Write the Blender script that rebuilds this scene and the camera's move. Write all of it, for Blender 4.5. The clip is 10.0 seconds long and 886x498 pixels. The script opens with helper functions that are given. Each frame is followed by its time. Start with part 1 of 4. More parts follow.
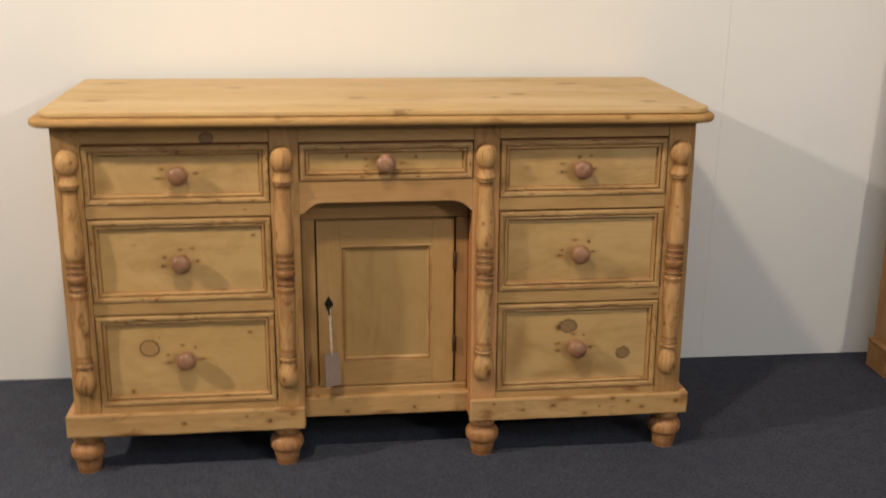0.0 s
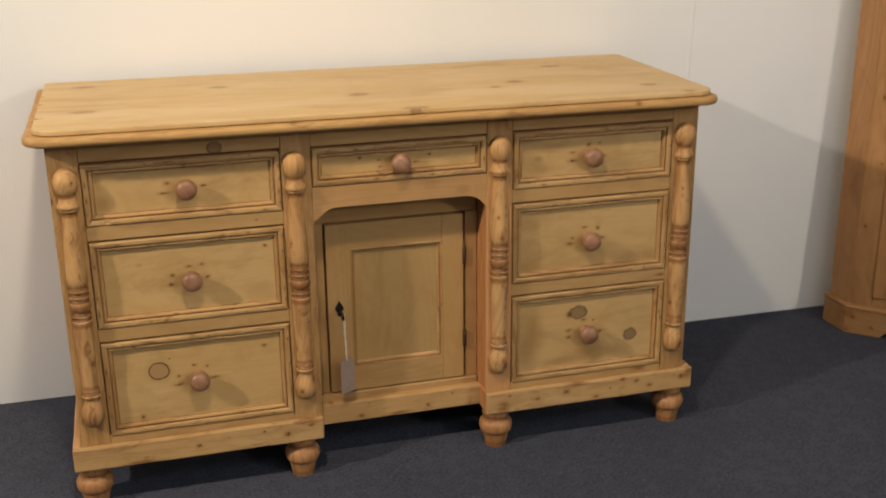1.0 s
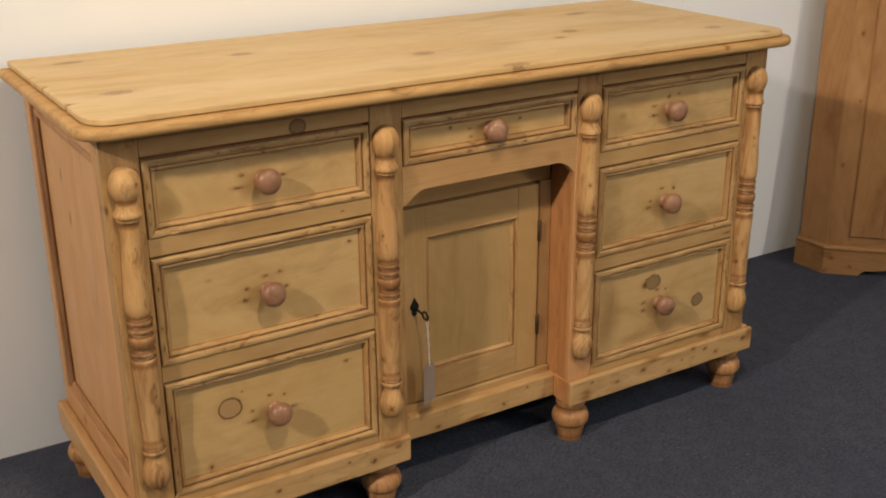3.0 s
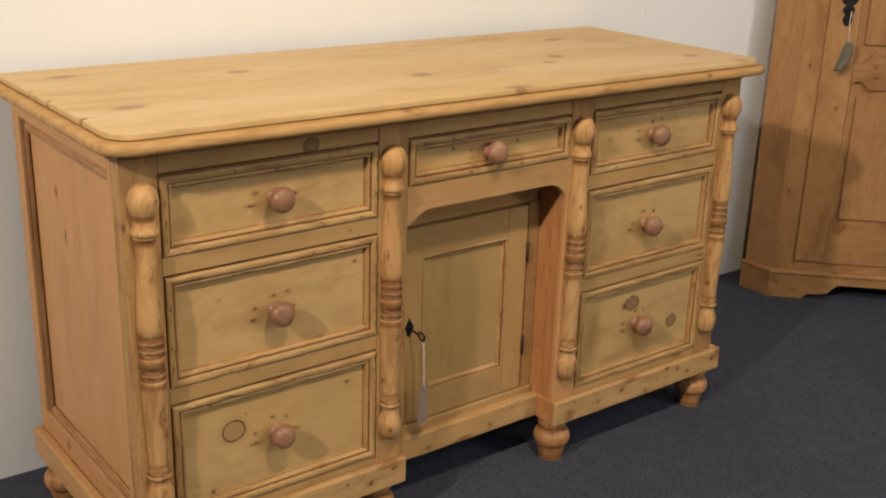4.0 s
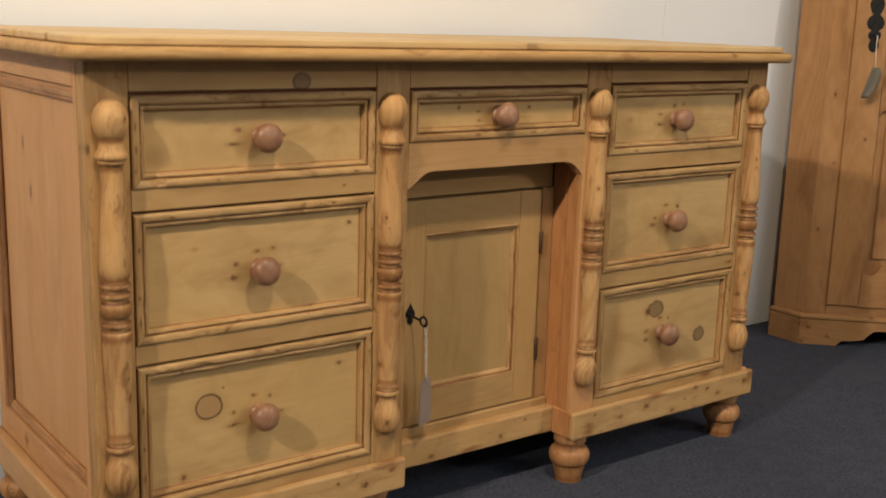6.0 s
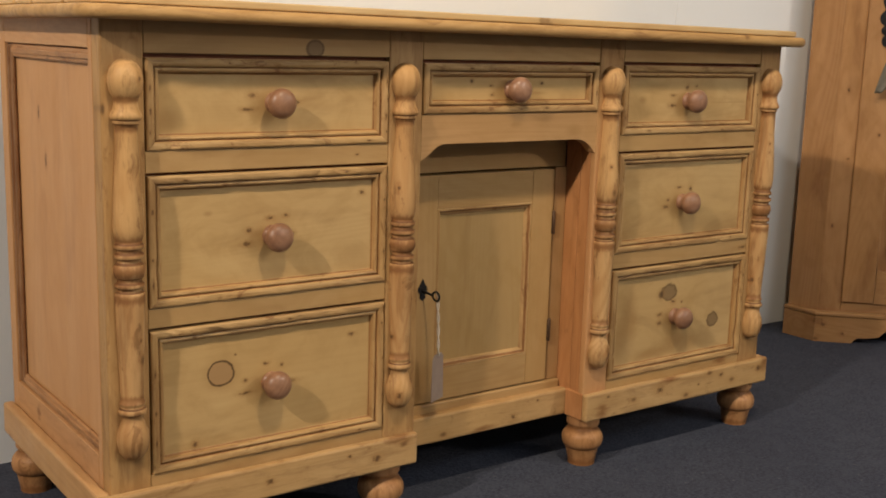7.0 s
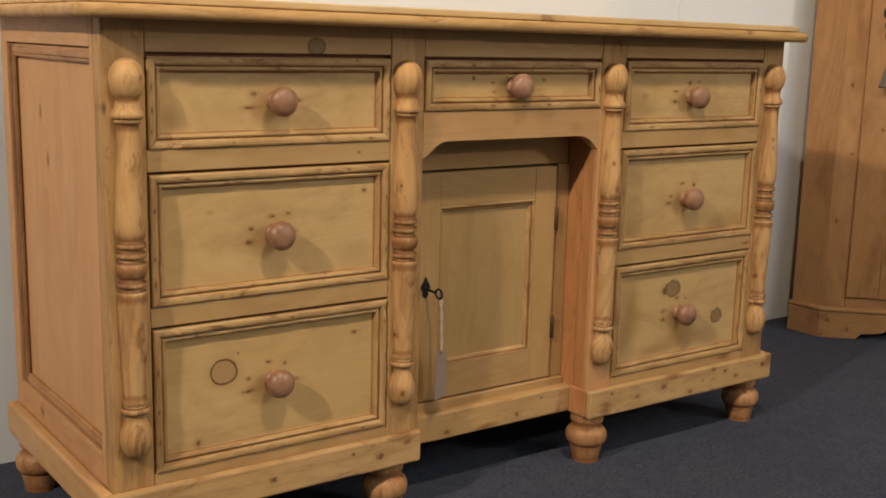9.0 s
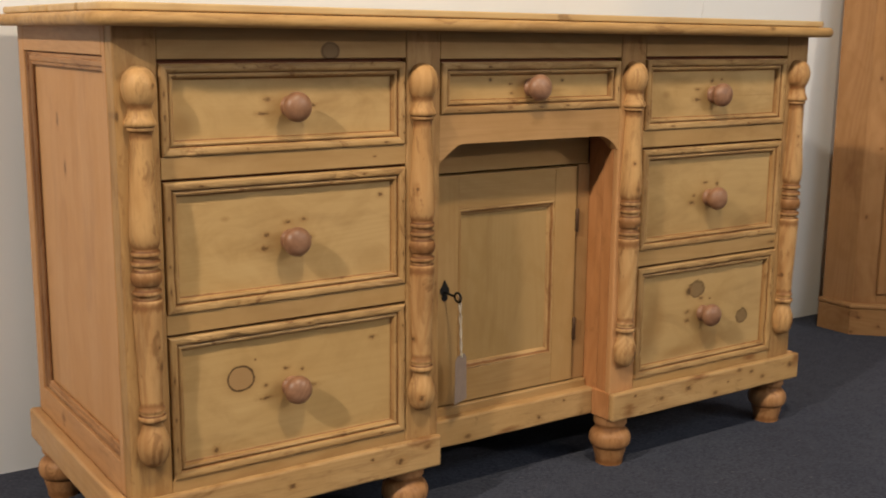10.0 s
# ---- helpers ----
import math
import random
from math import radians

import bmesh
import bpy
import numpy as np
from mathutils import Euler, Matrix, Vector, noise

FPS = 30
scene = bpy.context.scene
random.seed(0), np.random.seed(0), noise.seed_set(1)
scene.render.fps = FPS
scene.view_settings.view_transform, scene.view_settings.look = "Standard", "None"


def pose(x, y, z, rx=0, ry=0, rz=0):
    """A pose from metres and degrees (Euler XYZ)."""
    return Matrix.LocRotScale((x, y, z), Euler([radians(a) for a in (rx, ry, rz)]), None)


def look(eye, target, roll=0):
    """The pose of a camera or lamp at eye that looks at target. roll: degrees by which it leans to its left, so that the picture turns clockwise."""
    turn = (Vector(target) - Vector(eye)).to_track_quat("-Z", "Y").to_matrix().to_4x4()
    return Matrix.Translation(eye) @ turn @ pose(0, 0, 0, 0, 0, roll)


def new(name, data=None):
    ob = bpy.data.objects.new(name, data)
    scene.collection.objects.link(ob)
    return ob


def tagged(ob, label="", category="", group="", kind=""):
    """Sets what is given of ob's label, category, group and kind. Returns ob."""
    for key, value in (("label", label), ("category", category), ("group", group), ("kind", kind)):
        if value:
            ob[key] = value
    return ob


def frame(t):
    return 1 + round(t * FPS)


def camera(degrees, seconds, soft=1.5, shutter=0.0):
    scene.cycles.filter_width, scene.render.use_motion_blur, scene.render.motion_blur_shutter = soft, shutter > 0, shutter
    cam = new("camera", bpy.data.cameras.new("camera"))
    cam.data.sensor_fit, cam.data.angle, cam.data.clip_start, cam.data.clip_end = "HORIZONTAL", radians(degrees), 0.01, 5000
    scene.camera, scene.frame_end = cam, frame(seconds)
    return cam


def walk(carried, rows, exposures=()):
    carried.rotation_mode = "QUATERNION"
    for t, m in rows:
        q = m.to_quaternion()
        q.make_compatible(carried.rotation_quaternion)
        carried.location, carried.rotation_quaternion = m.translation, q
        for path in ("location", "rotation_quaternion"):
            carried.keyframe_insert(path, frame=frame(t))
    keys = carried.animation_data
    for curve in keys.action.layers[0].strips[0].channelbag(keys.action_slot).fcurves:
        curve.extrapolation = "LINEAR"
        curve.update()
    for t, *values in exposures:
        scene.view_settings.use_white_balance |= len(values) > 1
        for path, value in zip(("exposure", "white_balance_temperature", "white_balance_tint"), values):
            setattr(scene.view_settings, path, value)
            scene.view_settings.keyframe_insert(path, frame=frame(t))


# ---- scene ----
cam = camera(43.2, 10.0, soft=1.75, shutter=0.9)
PATH = [
    (0, (-0.139, -2.461, 1.251), (0.075, -0.551, 0.697), 0.3),
    (0.5, (-0.289, -2.405, 1.308), (0.039, -0.516, 0.736), -0.9),
    (1, (-0.538, -2.298, 1.35), (-0.031, -0.475, 0.702), -0.6),
    (1.5, (-0.675, -2.131, 1.298), (-0.055, -0.352, 0.626), -0.7),
    (2, (-0.865, -1.95, 1.301), (-0.078, -0.257, 0.584), -0.1),
    (2.5, (-1.042, -1.79, 1.299), (-0.139, -0.165, 0.562), -0.2),
    (2.7, (-1.078, -1.739, 1.282), (-0.155, -0.118, 0.561), -0.6),
    (3.8, (-1.294, -1.564, 1.266), (-0.147, -0.073, 0.588), 1.6),
    (4, (-1.314, -1.56, 1.262), (-0.16, -0.068, 0.599), 1.8),
    (4.5, (-1.318, -1.555, 1.251), (-0.146, -0.061, 0.623), 2.0),
    (5, (-1.24, -1.544, 1.192), (-0.132, 0.004, 0.58), 2.1),
    (5.5, (-1.218, -1.491, 1.05), (-0.059, 0.056, 0.536), 2.2),
    (5.7, (-1.222, -1.486, 0.986), (-0.053, 0.068, 0.52), 2.0),
    (6.8, (-1.238, -1.512, 0.826), (-0.076, 0.075, 0.46), 1.8),
    (7, (-1.237, -1.508, 0.82), (-0.08, 0.082, 0.455), 1.7),
    (7.5, (-1.234, -1.5, 0.821), (-0.081, 0.091, 0.453), 1.6),
    (8, (-1.235, -1.505, 0.815), (-0.083, 0.087, 0.445), 1.6),
    (8.5, (-1.235, -1.505, 0.821), (-0.082, 0.086, 0.451), 1.7),
    (9, (-1.233, -1.508, 0.821), (-0.083, 0.086, 0.45), 1.4),
    (9.5, (-1.222, -1.506, 0.822), (-0.082, 0.095, 0.45), 1.0),
    (9.7, (-1.214, -1.506, 0.823), (-0.087, 0.104, 0.451), 0.9),
    (10, (-1.203, -1.509, 0.831), (-0.102, 0.118, 0.452), 0.5),
]
walk(cam, [(t, look(eye, target, roll)) for t, eye, target, roll in PATH],
     exposures=[(0, -0.05), (1.5, -0.12), (2.0, -0.13), (2.5, -0.08), (4, -0.02), (5, -0.05), (5.5, -0.02), (7, 0.0), (9.0, 0.0), (9.2, 0.06), (9.5, 0.30), (9.8, 0.22), (10, 0.06)])

# ---- light: unseen showroom spotlights high in front of the partition, and added fill ----
world = bpy.data.worlds.new("world")
scene.world = world
world.use_nodes = True
world.node_tree.nodes["Background"].inputs[0].default_value = (0.9, 0.93, 1.0, 1)
world.node_tree.nodes["Background"].inputs[1].default_value = 0.05
scene.view_settings.exposure = 0.0


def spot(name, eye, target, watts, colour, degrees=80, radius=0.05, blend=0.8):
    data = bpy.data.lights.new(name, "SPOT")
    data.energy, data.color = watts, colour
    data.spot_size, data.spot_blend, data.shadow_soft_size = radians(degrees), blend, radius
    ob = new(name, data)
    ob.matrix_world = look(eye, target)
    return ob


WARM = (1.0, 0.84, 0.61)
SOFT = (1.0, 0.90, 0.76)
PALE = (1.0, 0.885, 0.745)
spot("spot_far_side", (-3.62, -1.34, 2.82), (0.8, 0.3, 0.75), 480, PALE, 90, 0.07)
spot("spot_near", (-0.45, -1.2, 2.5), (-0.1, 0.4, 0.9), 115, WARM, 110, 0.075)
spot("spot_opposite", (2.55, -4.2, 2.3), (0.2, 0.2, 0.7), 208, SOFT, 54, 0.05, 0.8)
# added cool fill that lifts the upper part of the cupboard
spot("corner_fill", (1.82, -2.9, 2.45), (1.5, 0.42, 1.48), 33, (0.88, 0.92, 1.0), 36, 0.05, 1.0)


def panel_light(name, m, width, height, watts, colour):
    ob = new(name, bpy.data.lights.new(name, "AREA"))
    ob.data.shape, ob.data.size, ob.data.size_y = "RECTANGLE", width, height
    ob.data.energy, ob.data.color = watts, colour
    ob.matrix_world = m
    return ob


# unseen fill panels, added: a cool one under the ceiling, a weak warm one far behind the camera
panel_light("ceiling_fill", pose(1.0, -3.4, 2.85), 4.0, 1.2, 60, (0.82, 0.92, 1.0))
panel_light("front_fill", pose(-0.5, -5.95, 1.45, 90, 0, 0), 4.5, 2.0, 13, (1.0, 0.93, 0.84))


# ---- materials ----
def nodes_of(name):
    m = bpy.data.materials.new(name)
    m.use_nodes = True
    nt = m.node_tree
    return m, nt, nt.nodes["Principled BSDF"]


def link(nt, a, b):
    nt.links.new(a, b)


def math_node(nt, op, a, b=None, clamp=False):
    n = nt.nodes.new("ShaderNodeMath")
    n.operation, n.use_clamp = op, clamp
    for i, v in enumerate((a, b)):
        if v is None:
            continue
        if isinstance(v, (int, float)):
            n.inputs[i].default_value = v
        else:
            link(nt, v, n.inputs[i])
    return n.outputs[0]


def vec_node(nt, op, a, b=None):
    n = nt.nodes.new("ShaderNodeVectorMath")
    n.operation = op
    for i, v in enumerate((a, b)):
        if v is None:
            continue
        if isinstance(v, (tuple, list)):
            n.inputs[i].default_value = v
        else:
            link(nt, v, n.inputs[i])
    return n.outputs["Value" if op in ("LENGTH", "DOT_PRODUCT") else "Vector"]


def noise_node(nt, vec, scale=1.0, detail=3.0, rough=0.55, distort=0.0):
    n = nt.nodes.new("ShaderNodeTexNoise")
    link(nt, vec, n.inputs["Vector"])
    n.inputs["Scale"].default_value, n.inputs["Detail"].default_value = scale, detail
    n.inputs["Roughness"].default_value, n.inputs["Distortion"].default_value = rough, distort
    return n.outputs["Fac"]


def mix(nt, fac, a, b, mode="MIX"):
    n = nt.nodes.new("ShaderNodeMix")
    n.data_type, n.blend_type = "RGBA", mode
    for sock, v in ((n.inputs["Factor"], fac), (n.inputs["A"], a), (n.inputs["B"], b)):
        if isinstance(v, (int, float)):
            sock.default_value = v
        elif isinstance(v, tuple):
            sock.default_value = (*v, 1) if len(v) == 3 else v
        else:
            link(nt, v, sock)
    return n.outputs["Result"]


def span(nt, v, lo, hi, a=0.0, b=1.0):
    n = nt.nodes.new("ShaderNodeMapRange")
    n.interpolation_type = "SMOOTHSTEP"
    link(nt, v, n.inputs["Value"])
    for key, x in (("From Min", lo), ("From Max", hi), ("To Min", a), ("To Max", b)):
        n.inputs[key].default_value = x
    return n.outputs["Result"]


def bump(nt, bsdf, height, strength, distance):
    n = nt.nodes.new("ShaderNodeBump")
    n.inputs["Strength"].default_value, n.inputs["Distance"].default_value = strength, distance
    link(nt, height, n.inputs["Height"])
    link(nt, n.outputs[0], bsdf.inputs["Normal"])


AGED = (0.96, 0.92, 0.875)      # how far the old wood has yellowed


def pine(name, axis, light, dark, grain=0.5, stain=0.0, knots=(), rough=0.5, spots=0.0, patina=0.3, fibres=0.16, rings_per=230.0):
    """Stripped and waxed pine. axis: the way the grain runs (0 x, 1 y, 2 z); knots: (centre, radii, kind) with a radius of 0 for the way through."""
    m, nt, bsdf = nodes_of(name)
    light, dark = (tuple(a * b for a, b in zip(c, AGED)) for c in (light, dark))
    tc = nt.nodes.new("ShaderNodeTexCoord").outputs["Object"]
    info = nt.nodes.new("ShaderNodeObjectInfo").outputs["Random"]
    shift = nt.nodes.new("ShaderNodeCombineXYZ")
    for i, k in enumerate((7.0, 11.0, 5.0)):
        link(nt, math_node(nt, "MULTIPLY", info, k), shift.inputs[i])
    p = vec_node(nt, "ADD", tc, shift.outputs[0])

    def along(a, b):
        s = [b, b, b]
        s[axis] = a
        return vec_node(nt, "MULTIPLY", p, tuple(s))

    broad = noise_node(nt, along(1.1, 11.0), 1.0, 3.0, 0.5, 0.3)
    rings = noise_node(nt, along(0.55, 4.5), 1.0, 2.0, 0.45, 0.2)
    rings = math_node(nt, "SINE", math_node(nt, "MULTIPLY", rings, rings_per))
    rings = span(nt, rings, -0.6, 1.0)
    fibre = noise_node(nt, along(9.0, 330.0), 1.0, 2.0, 0.6)
    f = math_node(nt, "ADD", math_node(nt, "MULTIPLY", span(nt, broad, 0.3, 0.72), 0.62), math_node(nt, "MULTIPLY", rings, 0.38))
    f = math_node(nt, "MULTIPLY", f, grain)
    col = mix(nt, f, light, dark)
    hue = noise_node(nt, p, 2.6, 2.0, 0.5)
    col = mix(nt, span(nt, hue, 0.35, 0.7, 0.0, 0.55), col, (light[0] * 0.93, light[1] * 0.86, light[2] * 0.72))
    col = mix(nt, span(nt, fibre, 0.36, 0.66, 0.0, fibres), col, dark)
    cloud = noise_node(nt, along(3.2, 9.0), 1.0, 4.0, 0.62, 0.6)
    col = mix(nt, span(nt, cloud, 0.50, 0.74, 0.0, patina), col, (dark[0] * 0.62, dark[1] * 0.55, dark[2] * 0.5))
    pale = noise_node(nt, along(5.0, 16.0), 1.0, 3.0, 0.6, 0.4)
    col = mix(nt, span(nt, pale, 0.56, 0.78, 0.0, patina * 0.9), col, (min(1, light[0] * 1.14), light[1] * 1.16, light[2] * 1.2))
    mottle = noise_node(nt, along(11.0, 15.0), 1.0, 4.0, 0.6, 0.8)
    col = mix(nt, span(nt, mottle, 0.42, 0.68, 0.0, patina * 0.55), col, (dark[0] * 0.95, dark[1] * 0.95, dark[2] * 0.8))
    if stain:
        worn = noise_node(nt, along(7.0, 48.0), 1.0, 5.0, 0.72, 0.5)
        col = mix(nt, span(nt, worn, 0.46, 0.62, 0.0, stain), col, (0.135, 0.050, 0.016))
        blot = noise_node(nt, along(16.0, 30.0), 1.0, 4.0, 0.7, 0.8)
        col = mix(nt, span(nt, blot, 0.57, 0.68, 0.0, min(1.0, stain * 1.5)), col, (0.14, 0.053, 0.017))
    if spots:
        v = nt.nodes.new("ShaderNodeTexVoronoi")
        v.inputs["Scale"].default_value = 21.0
        v.voronoi_dimensions = "2D"
        xyz, flat = nt.nodes.new("ShaderNodeSeparateXYZ"), nt.nodes.new("ShaderNodeCombineXYZ")
        link(nt, p, xyz.inputs[0])
        link(nt, math_node(nt, "MULTIPLY", xyz.outputs[axis], 0.62), flat.inputs[0])
        link(nt, xyz.outputs[0 if axis == 2 else 2], flat.inputs[1])
        link(nt, flat.outputs[0], v.inputs["Vector"])
        pick = nt.nodes.new("ShaderNodeSeparateColor")
        link(nt, v.outputs["Color"], pick.inputs[0])
        small = math_node(nt, "MULTIPLY", span(nt, math_node(nt, "ADD", v.outputs["Distance"], math_node(nt, "MULTIPLY", noise_node(nt, tc, 90.0, 2.0), 0.08)), 0.05, 0.19, 1.0, 0.0), math_node(nt, "GREATER_THAN", pick.outputs[0], 1.0 - spots))
        near = math_node(nt, "MULTIPLY", span(nt, v.outputs["Distance"], 0.1, 0.34, 0.4, 0.0), math_node(nt, "GREATER_THAN", pick.outputs[0], 1.0 - spots))
        col = mix(nt, near, col, dark)
        col = mix(nt, math_node(nt, "MULTIPLY", small, 0.8), col, (0.13, 0.058, 0.02))
    wob = noise_node(nt, tc, 70.0, 3.0)
    for centre, radii, kind in knots:
        inv = tuple(1.0 / r if r else 0.0 for r in radii)
        d = vec_node(nt, "LENGTH", vec_node(nt, "MULTIPLY", vec_node(nt, "SUBTRACT", tc, centre), inv))
        d = math_node(nt, "ADD", d, math_node(nt, "MULTIPLY", math_node(nt, "SUBTRACT", wob, 0.5), 0.32))
        if kind == "knot":
            d = math_node(nt, "ADD", d, math_node(nt, "MULTIPLY", math_node(nt, "SUBTRACT", noise_node(nt, tc, 130.0, 2.0), 0.5), 0.9))
            col = mix(nt, span(nt, d, 0.6, 2.6, 0.5, 0.0), col, dark)
            col = mix(nt, span(nt, d, 0.25, 1.1, 0.72, 0.0), col, (0.20, 0.098, 0.038))
            ring = math_node(nt, "MULTIPLY", span(nt, d, 0.62, 0.85), span(nt, d, 0.9, 1.15, 1.0, 0.0))
            col = mix(nt, math_node(nt, "MULTIPLY", ring, 0.42), col, (0.09, 0.04, 0.015))
        elif kind == "ring":
            col = mix(nt, span(nt, d, 0.8, 1.05, 0.55, 0.0), col, (0.31, 0.175, 0.088))
            col = mix(nt, span(nt, d, 0.9, 1.9, 0.3, 0.0), col, dark)
            ring = math_node(nt, "MULTIPLY", span(nt, d, 0.86, 0.97), span(nt, d, 1.0, 1.12, 1.0, 0.0))
            col = mix(nt, math_node(nt, "MULTIPLY", ring, 0.9), col, (0.06, 0.028, 0.011))
        elif kind == "stroke":
            d = math_node(nt, "ADD", d, math_node(nt, "MULTIPLY", math_node(nt, "SUBTRACT", noise_node(nt, tc, 190.0, 3.0, 0.65), 0.5), 2.6))
            col = mix(nt, span(nt, d, 0.8, 2.8, 0.45, 0.0), col, dark)
            col = mix(nt, span(nt, d, 0.2, 1.3, 0.85, 0.0), col, (0.10, 0.045, 0.017))
        elif kind == "smear":
            d = math_node(nt, "ADD", d, math_node(nt, "MULTIPLY", math_node(nt, "SUBTRACT", noise_node(nt, along(25.0, 110.0), 1.0, 4.0, 0.65), 0.5), 2.4))
            col = mix(nt, span(nt, d, 0.1, 1.5, 0.8, 0.0), col, (0.19, 0.075, 0.024))
        elif kind == "tint":
            col = mix(nt, span(nt, d, 0.5, 1.25, 0.75, 0.0), col, ORANGE_LIGHT)
        elif kind == "grey":
            if radii[0] > 0.0155:
                d = math_node(nt, "ADD", d, math_node(nt, "MULTIPLY", math_node(nt, "SUBTRACT", noise_node(nt, tc, 65.0, 3.0), 0.5), 1.0))
            col = mix(nt, span(nt, d, 0.7, 1.1, 0.75, 0.0), col, (0.155, 0.093, 0.045))
            ring = math_node(nt, "MULTIPLY", span(nt, d, 0.7, 0.92), span(nt, d, 0.98, 1.2, 1.0, 0.0))
            col = mix(nt, math_node(nt, "MULTIPLY", ring, 0.7), col, (0.08, 0.042, 0.018))
        elif kind == "pale":
            col = mix(nt, span(nt, d, 0.2, 1.3, 0.5, 0.0), col, dark)
        else:
            col = mix(nt, span(nt, d, 0.8, 2.2, 0.35, 0.0), col, dark)
            col = mix(nt, span(nt, d, 0.3, 1.2, 0.8, 0.0), col, (0.075, 0.036, 0.015))
    link(nt, col, bsdf.inputs["Base Color"])
    link(nt, span(nt, broad, 0.3, 0.7, rough - 0.06, rough + 0.1), bsdf.inputs["Roughness"])
    bsdf.inputs["Specular IOR Level"].default_value = 0.2
    dents = noise_node(nt, p, 38.0, 3.0, 0.6)
    bump(nt, bsdf, math_node(nt, "ADD", math_node(nt, "MULTIPLY", fibre, 0.35), dents), 0.28, 0.0016)
    return m


def plain(name, colour, rough=0.5, metal=0.0, vary=0.15, scale=40.0, relief=0.2, depth=0.001):
    m, nt, bsdf = nodes_of(name)
    tc = nt.nodes.new("ShaderNodeTexCoord").outputs["Object"]
    n = noise_node(nt, tc, scale, 4.0, 0.6)
    low = tuple(c * (1 - vary) for c in colour)
    high = tuple(min(1.0, c * (1 + vary)) for c in colour)
    link(nt, mix(nt, span(nt, n, 0.3, 0.7), low, high), bsdf.inputs["Base Color"])
    bsdf.inputs["Roughness"].default_value, bsdf.inputs["Metallic"].default_value = rough, metal
    bump(nt, bsdf, n, relief, depth)
    return m


def carpet_material():
    m, nt, bsdf = nodes_of("carpet")
    tc = nt.nodes.new("ShaderNodeTexCoord").outputs["Object"]
    tuft = noise_node(nt, tc, 150.0, 4.0, 0.75)
    patch = noise_node(nt, tc, 26.0, 3.0, 0.6)
    wide = noise_node(nt, tc, 2.2, 2.0, 0.5)
    col = mix(nt, span(nt, tuft, 0.32, 0.7), (0.034, 0.037, 0.052), (0.077, 0.081, 0.104))
    col = mix(nt, span(nt, patch, 0.42, 0.68, 0.0, 0.45), col, (0.070, 0.075, 0.097))
    col = mix(nt, span(nt, wide, 0.4, 0.7, 0.0, 0.25), col, (0.032, 0.036, 0.056))
    fleck = noise_node(nt, tc, 120.0, 1.0, 0.5)
    col = mix(nt, span(nt, fleck, 0.7, 0.78, 0.0, 0.5), col, (0.15, 0.14, 0.15))
    link(nt, col, bsdf.inputs["Base Color"])
    bsdf.inputs["Roughness"].default_value = 0.95
    bsdf.inputs["Specular IOR Level"].default_value = 0.08
    bump(nt, bsdf, tuft, 0.8, 0.004)
    return m


def wall_material():
    m, nt, bsdf = nodes_of("white_wall_paint")
    tc = nt.nodes.new("ShaderNodeTexCoord").outputs["Object"]
    a = noise_node(nt, tc, 1.3, 3.0, 0.6)
    b = noise_node(nt, tc, 140.0, 3.0, 0.6)
    scuff = noise_node(nt, vec_node(nt, "MULTIPLY", tc, (1.0, 1.0, 0.35)), 14.0, 4.0, 0.65)
    col = mix(nt, span(nt, a, 0.35, 0.65), (0.78, 0.765, 0.75), (0.74, 0.735, 0.73))
    col = mix(nt, span(nt, scuff, 0.66, 0.8, 0.0, 0.3), col, (0.62, 0.60, 0.58))
    link(nt, col, bsdf.inputs["Base Color"])
    bsdf.inputs["Roughness"].default_value = 0.7
    bump(nt, bsdf, b, 0.15, 0.0008)
    return m


FACE_LIGHT, FACE_DARK = (0.435, 0.277, 0.121), (0.30, 0.165, 0.060)
PANEL_LIGHT = (0.515, 0.352, 0.162)
PINK_LIGHT, PINK_DARK = (0.535, 0.305, 0.146), (0.415, 0.208, 0.088)
ORANGE_LIGHT, ORANGE_DARK = (0.52, 0.256, 0.109), (0.32, 0.126, 0.042)

# knots and a crack, then round dark marks painting the shade in the end notches
TOP_KNOTS_NOTCH_SHADE = [((x, y, 0), (rx, ry, 0), "knot") for x, y, rx, ry in (
    (0.038, -0.024, 0.028, 0.012), (-0.048, 0.158, 0.021, 0.013), (0.34, 0.205, 0.018, 0.013), (0.275, 0.155, 0.013, 0.009),
    (-0.642, 0.137, 0.027, 0.013), (-0.346, 0.34, 0.022, 0.012), (0.627, 0.078, 0.018, 0.012), (0.496, 0.386, 0.026, 0.012),
    (-0.648, 0.431, 0.026, 0.010), (0.68, -0.02, 0.012, 0.01))] + [((-0.38, 0.12, 0), (0.04, 0.012, 0), "pale"), ((0.1, 0.40, 0), (0.03, 0.012, 0), "pale"), ((-0.733, 0.094, 0), (0.018, 0.003, 0), "hole"), ((-0.735, 0.094, 0), (0.008, 0.008, 0), "hole"), ((-0.736, 0.245, 0), (0.008, 0.007, 0), "hole"), ((-0.736, 0.335, 0), (0.007, 0.006, 0), "hole")]
M_TOP = pine("pine_top", 0, (0.585, 0.43, 0.228), (0.45, 0.288, 0.128), 0.42, 0.0, TOP_KNOTS_NOTCH_SHADE, 0.46, 0.0, 0.36, 0.08)
M_TOP_EDGE = pine("pine_top_edge", 0, (0.512, 0.320, 0.134), (0.372, 0.203, 0.069), 0.55, 0.3, (), 0.52, 0.3)
M_RAIL = pine("pine_rail", 0, (0.46, 0.295, 0.13), FACE_DARK, 0.4, 0.0, [((-0.31, 0, 0.640), (0.003, 0, 0.0015), "stroke"), ((0.645, 0, 0.412), (0.012, 0, 0.003), "stroke"), ((0.60, 0, 0.168), (0.02, 0, 0.008), "smear")], 0.5, 0.0, 0.4, 0.08)
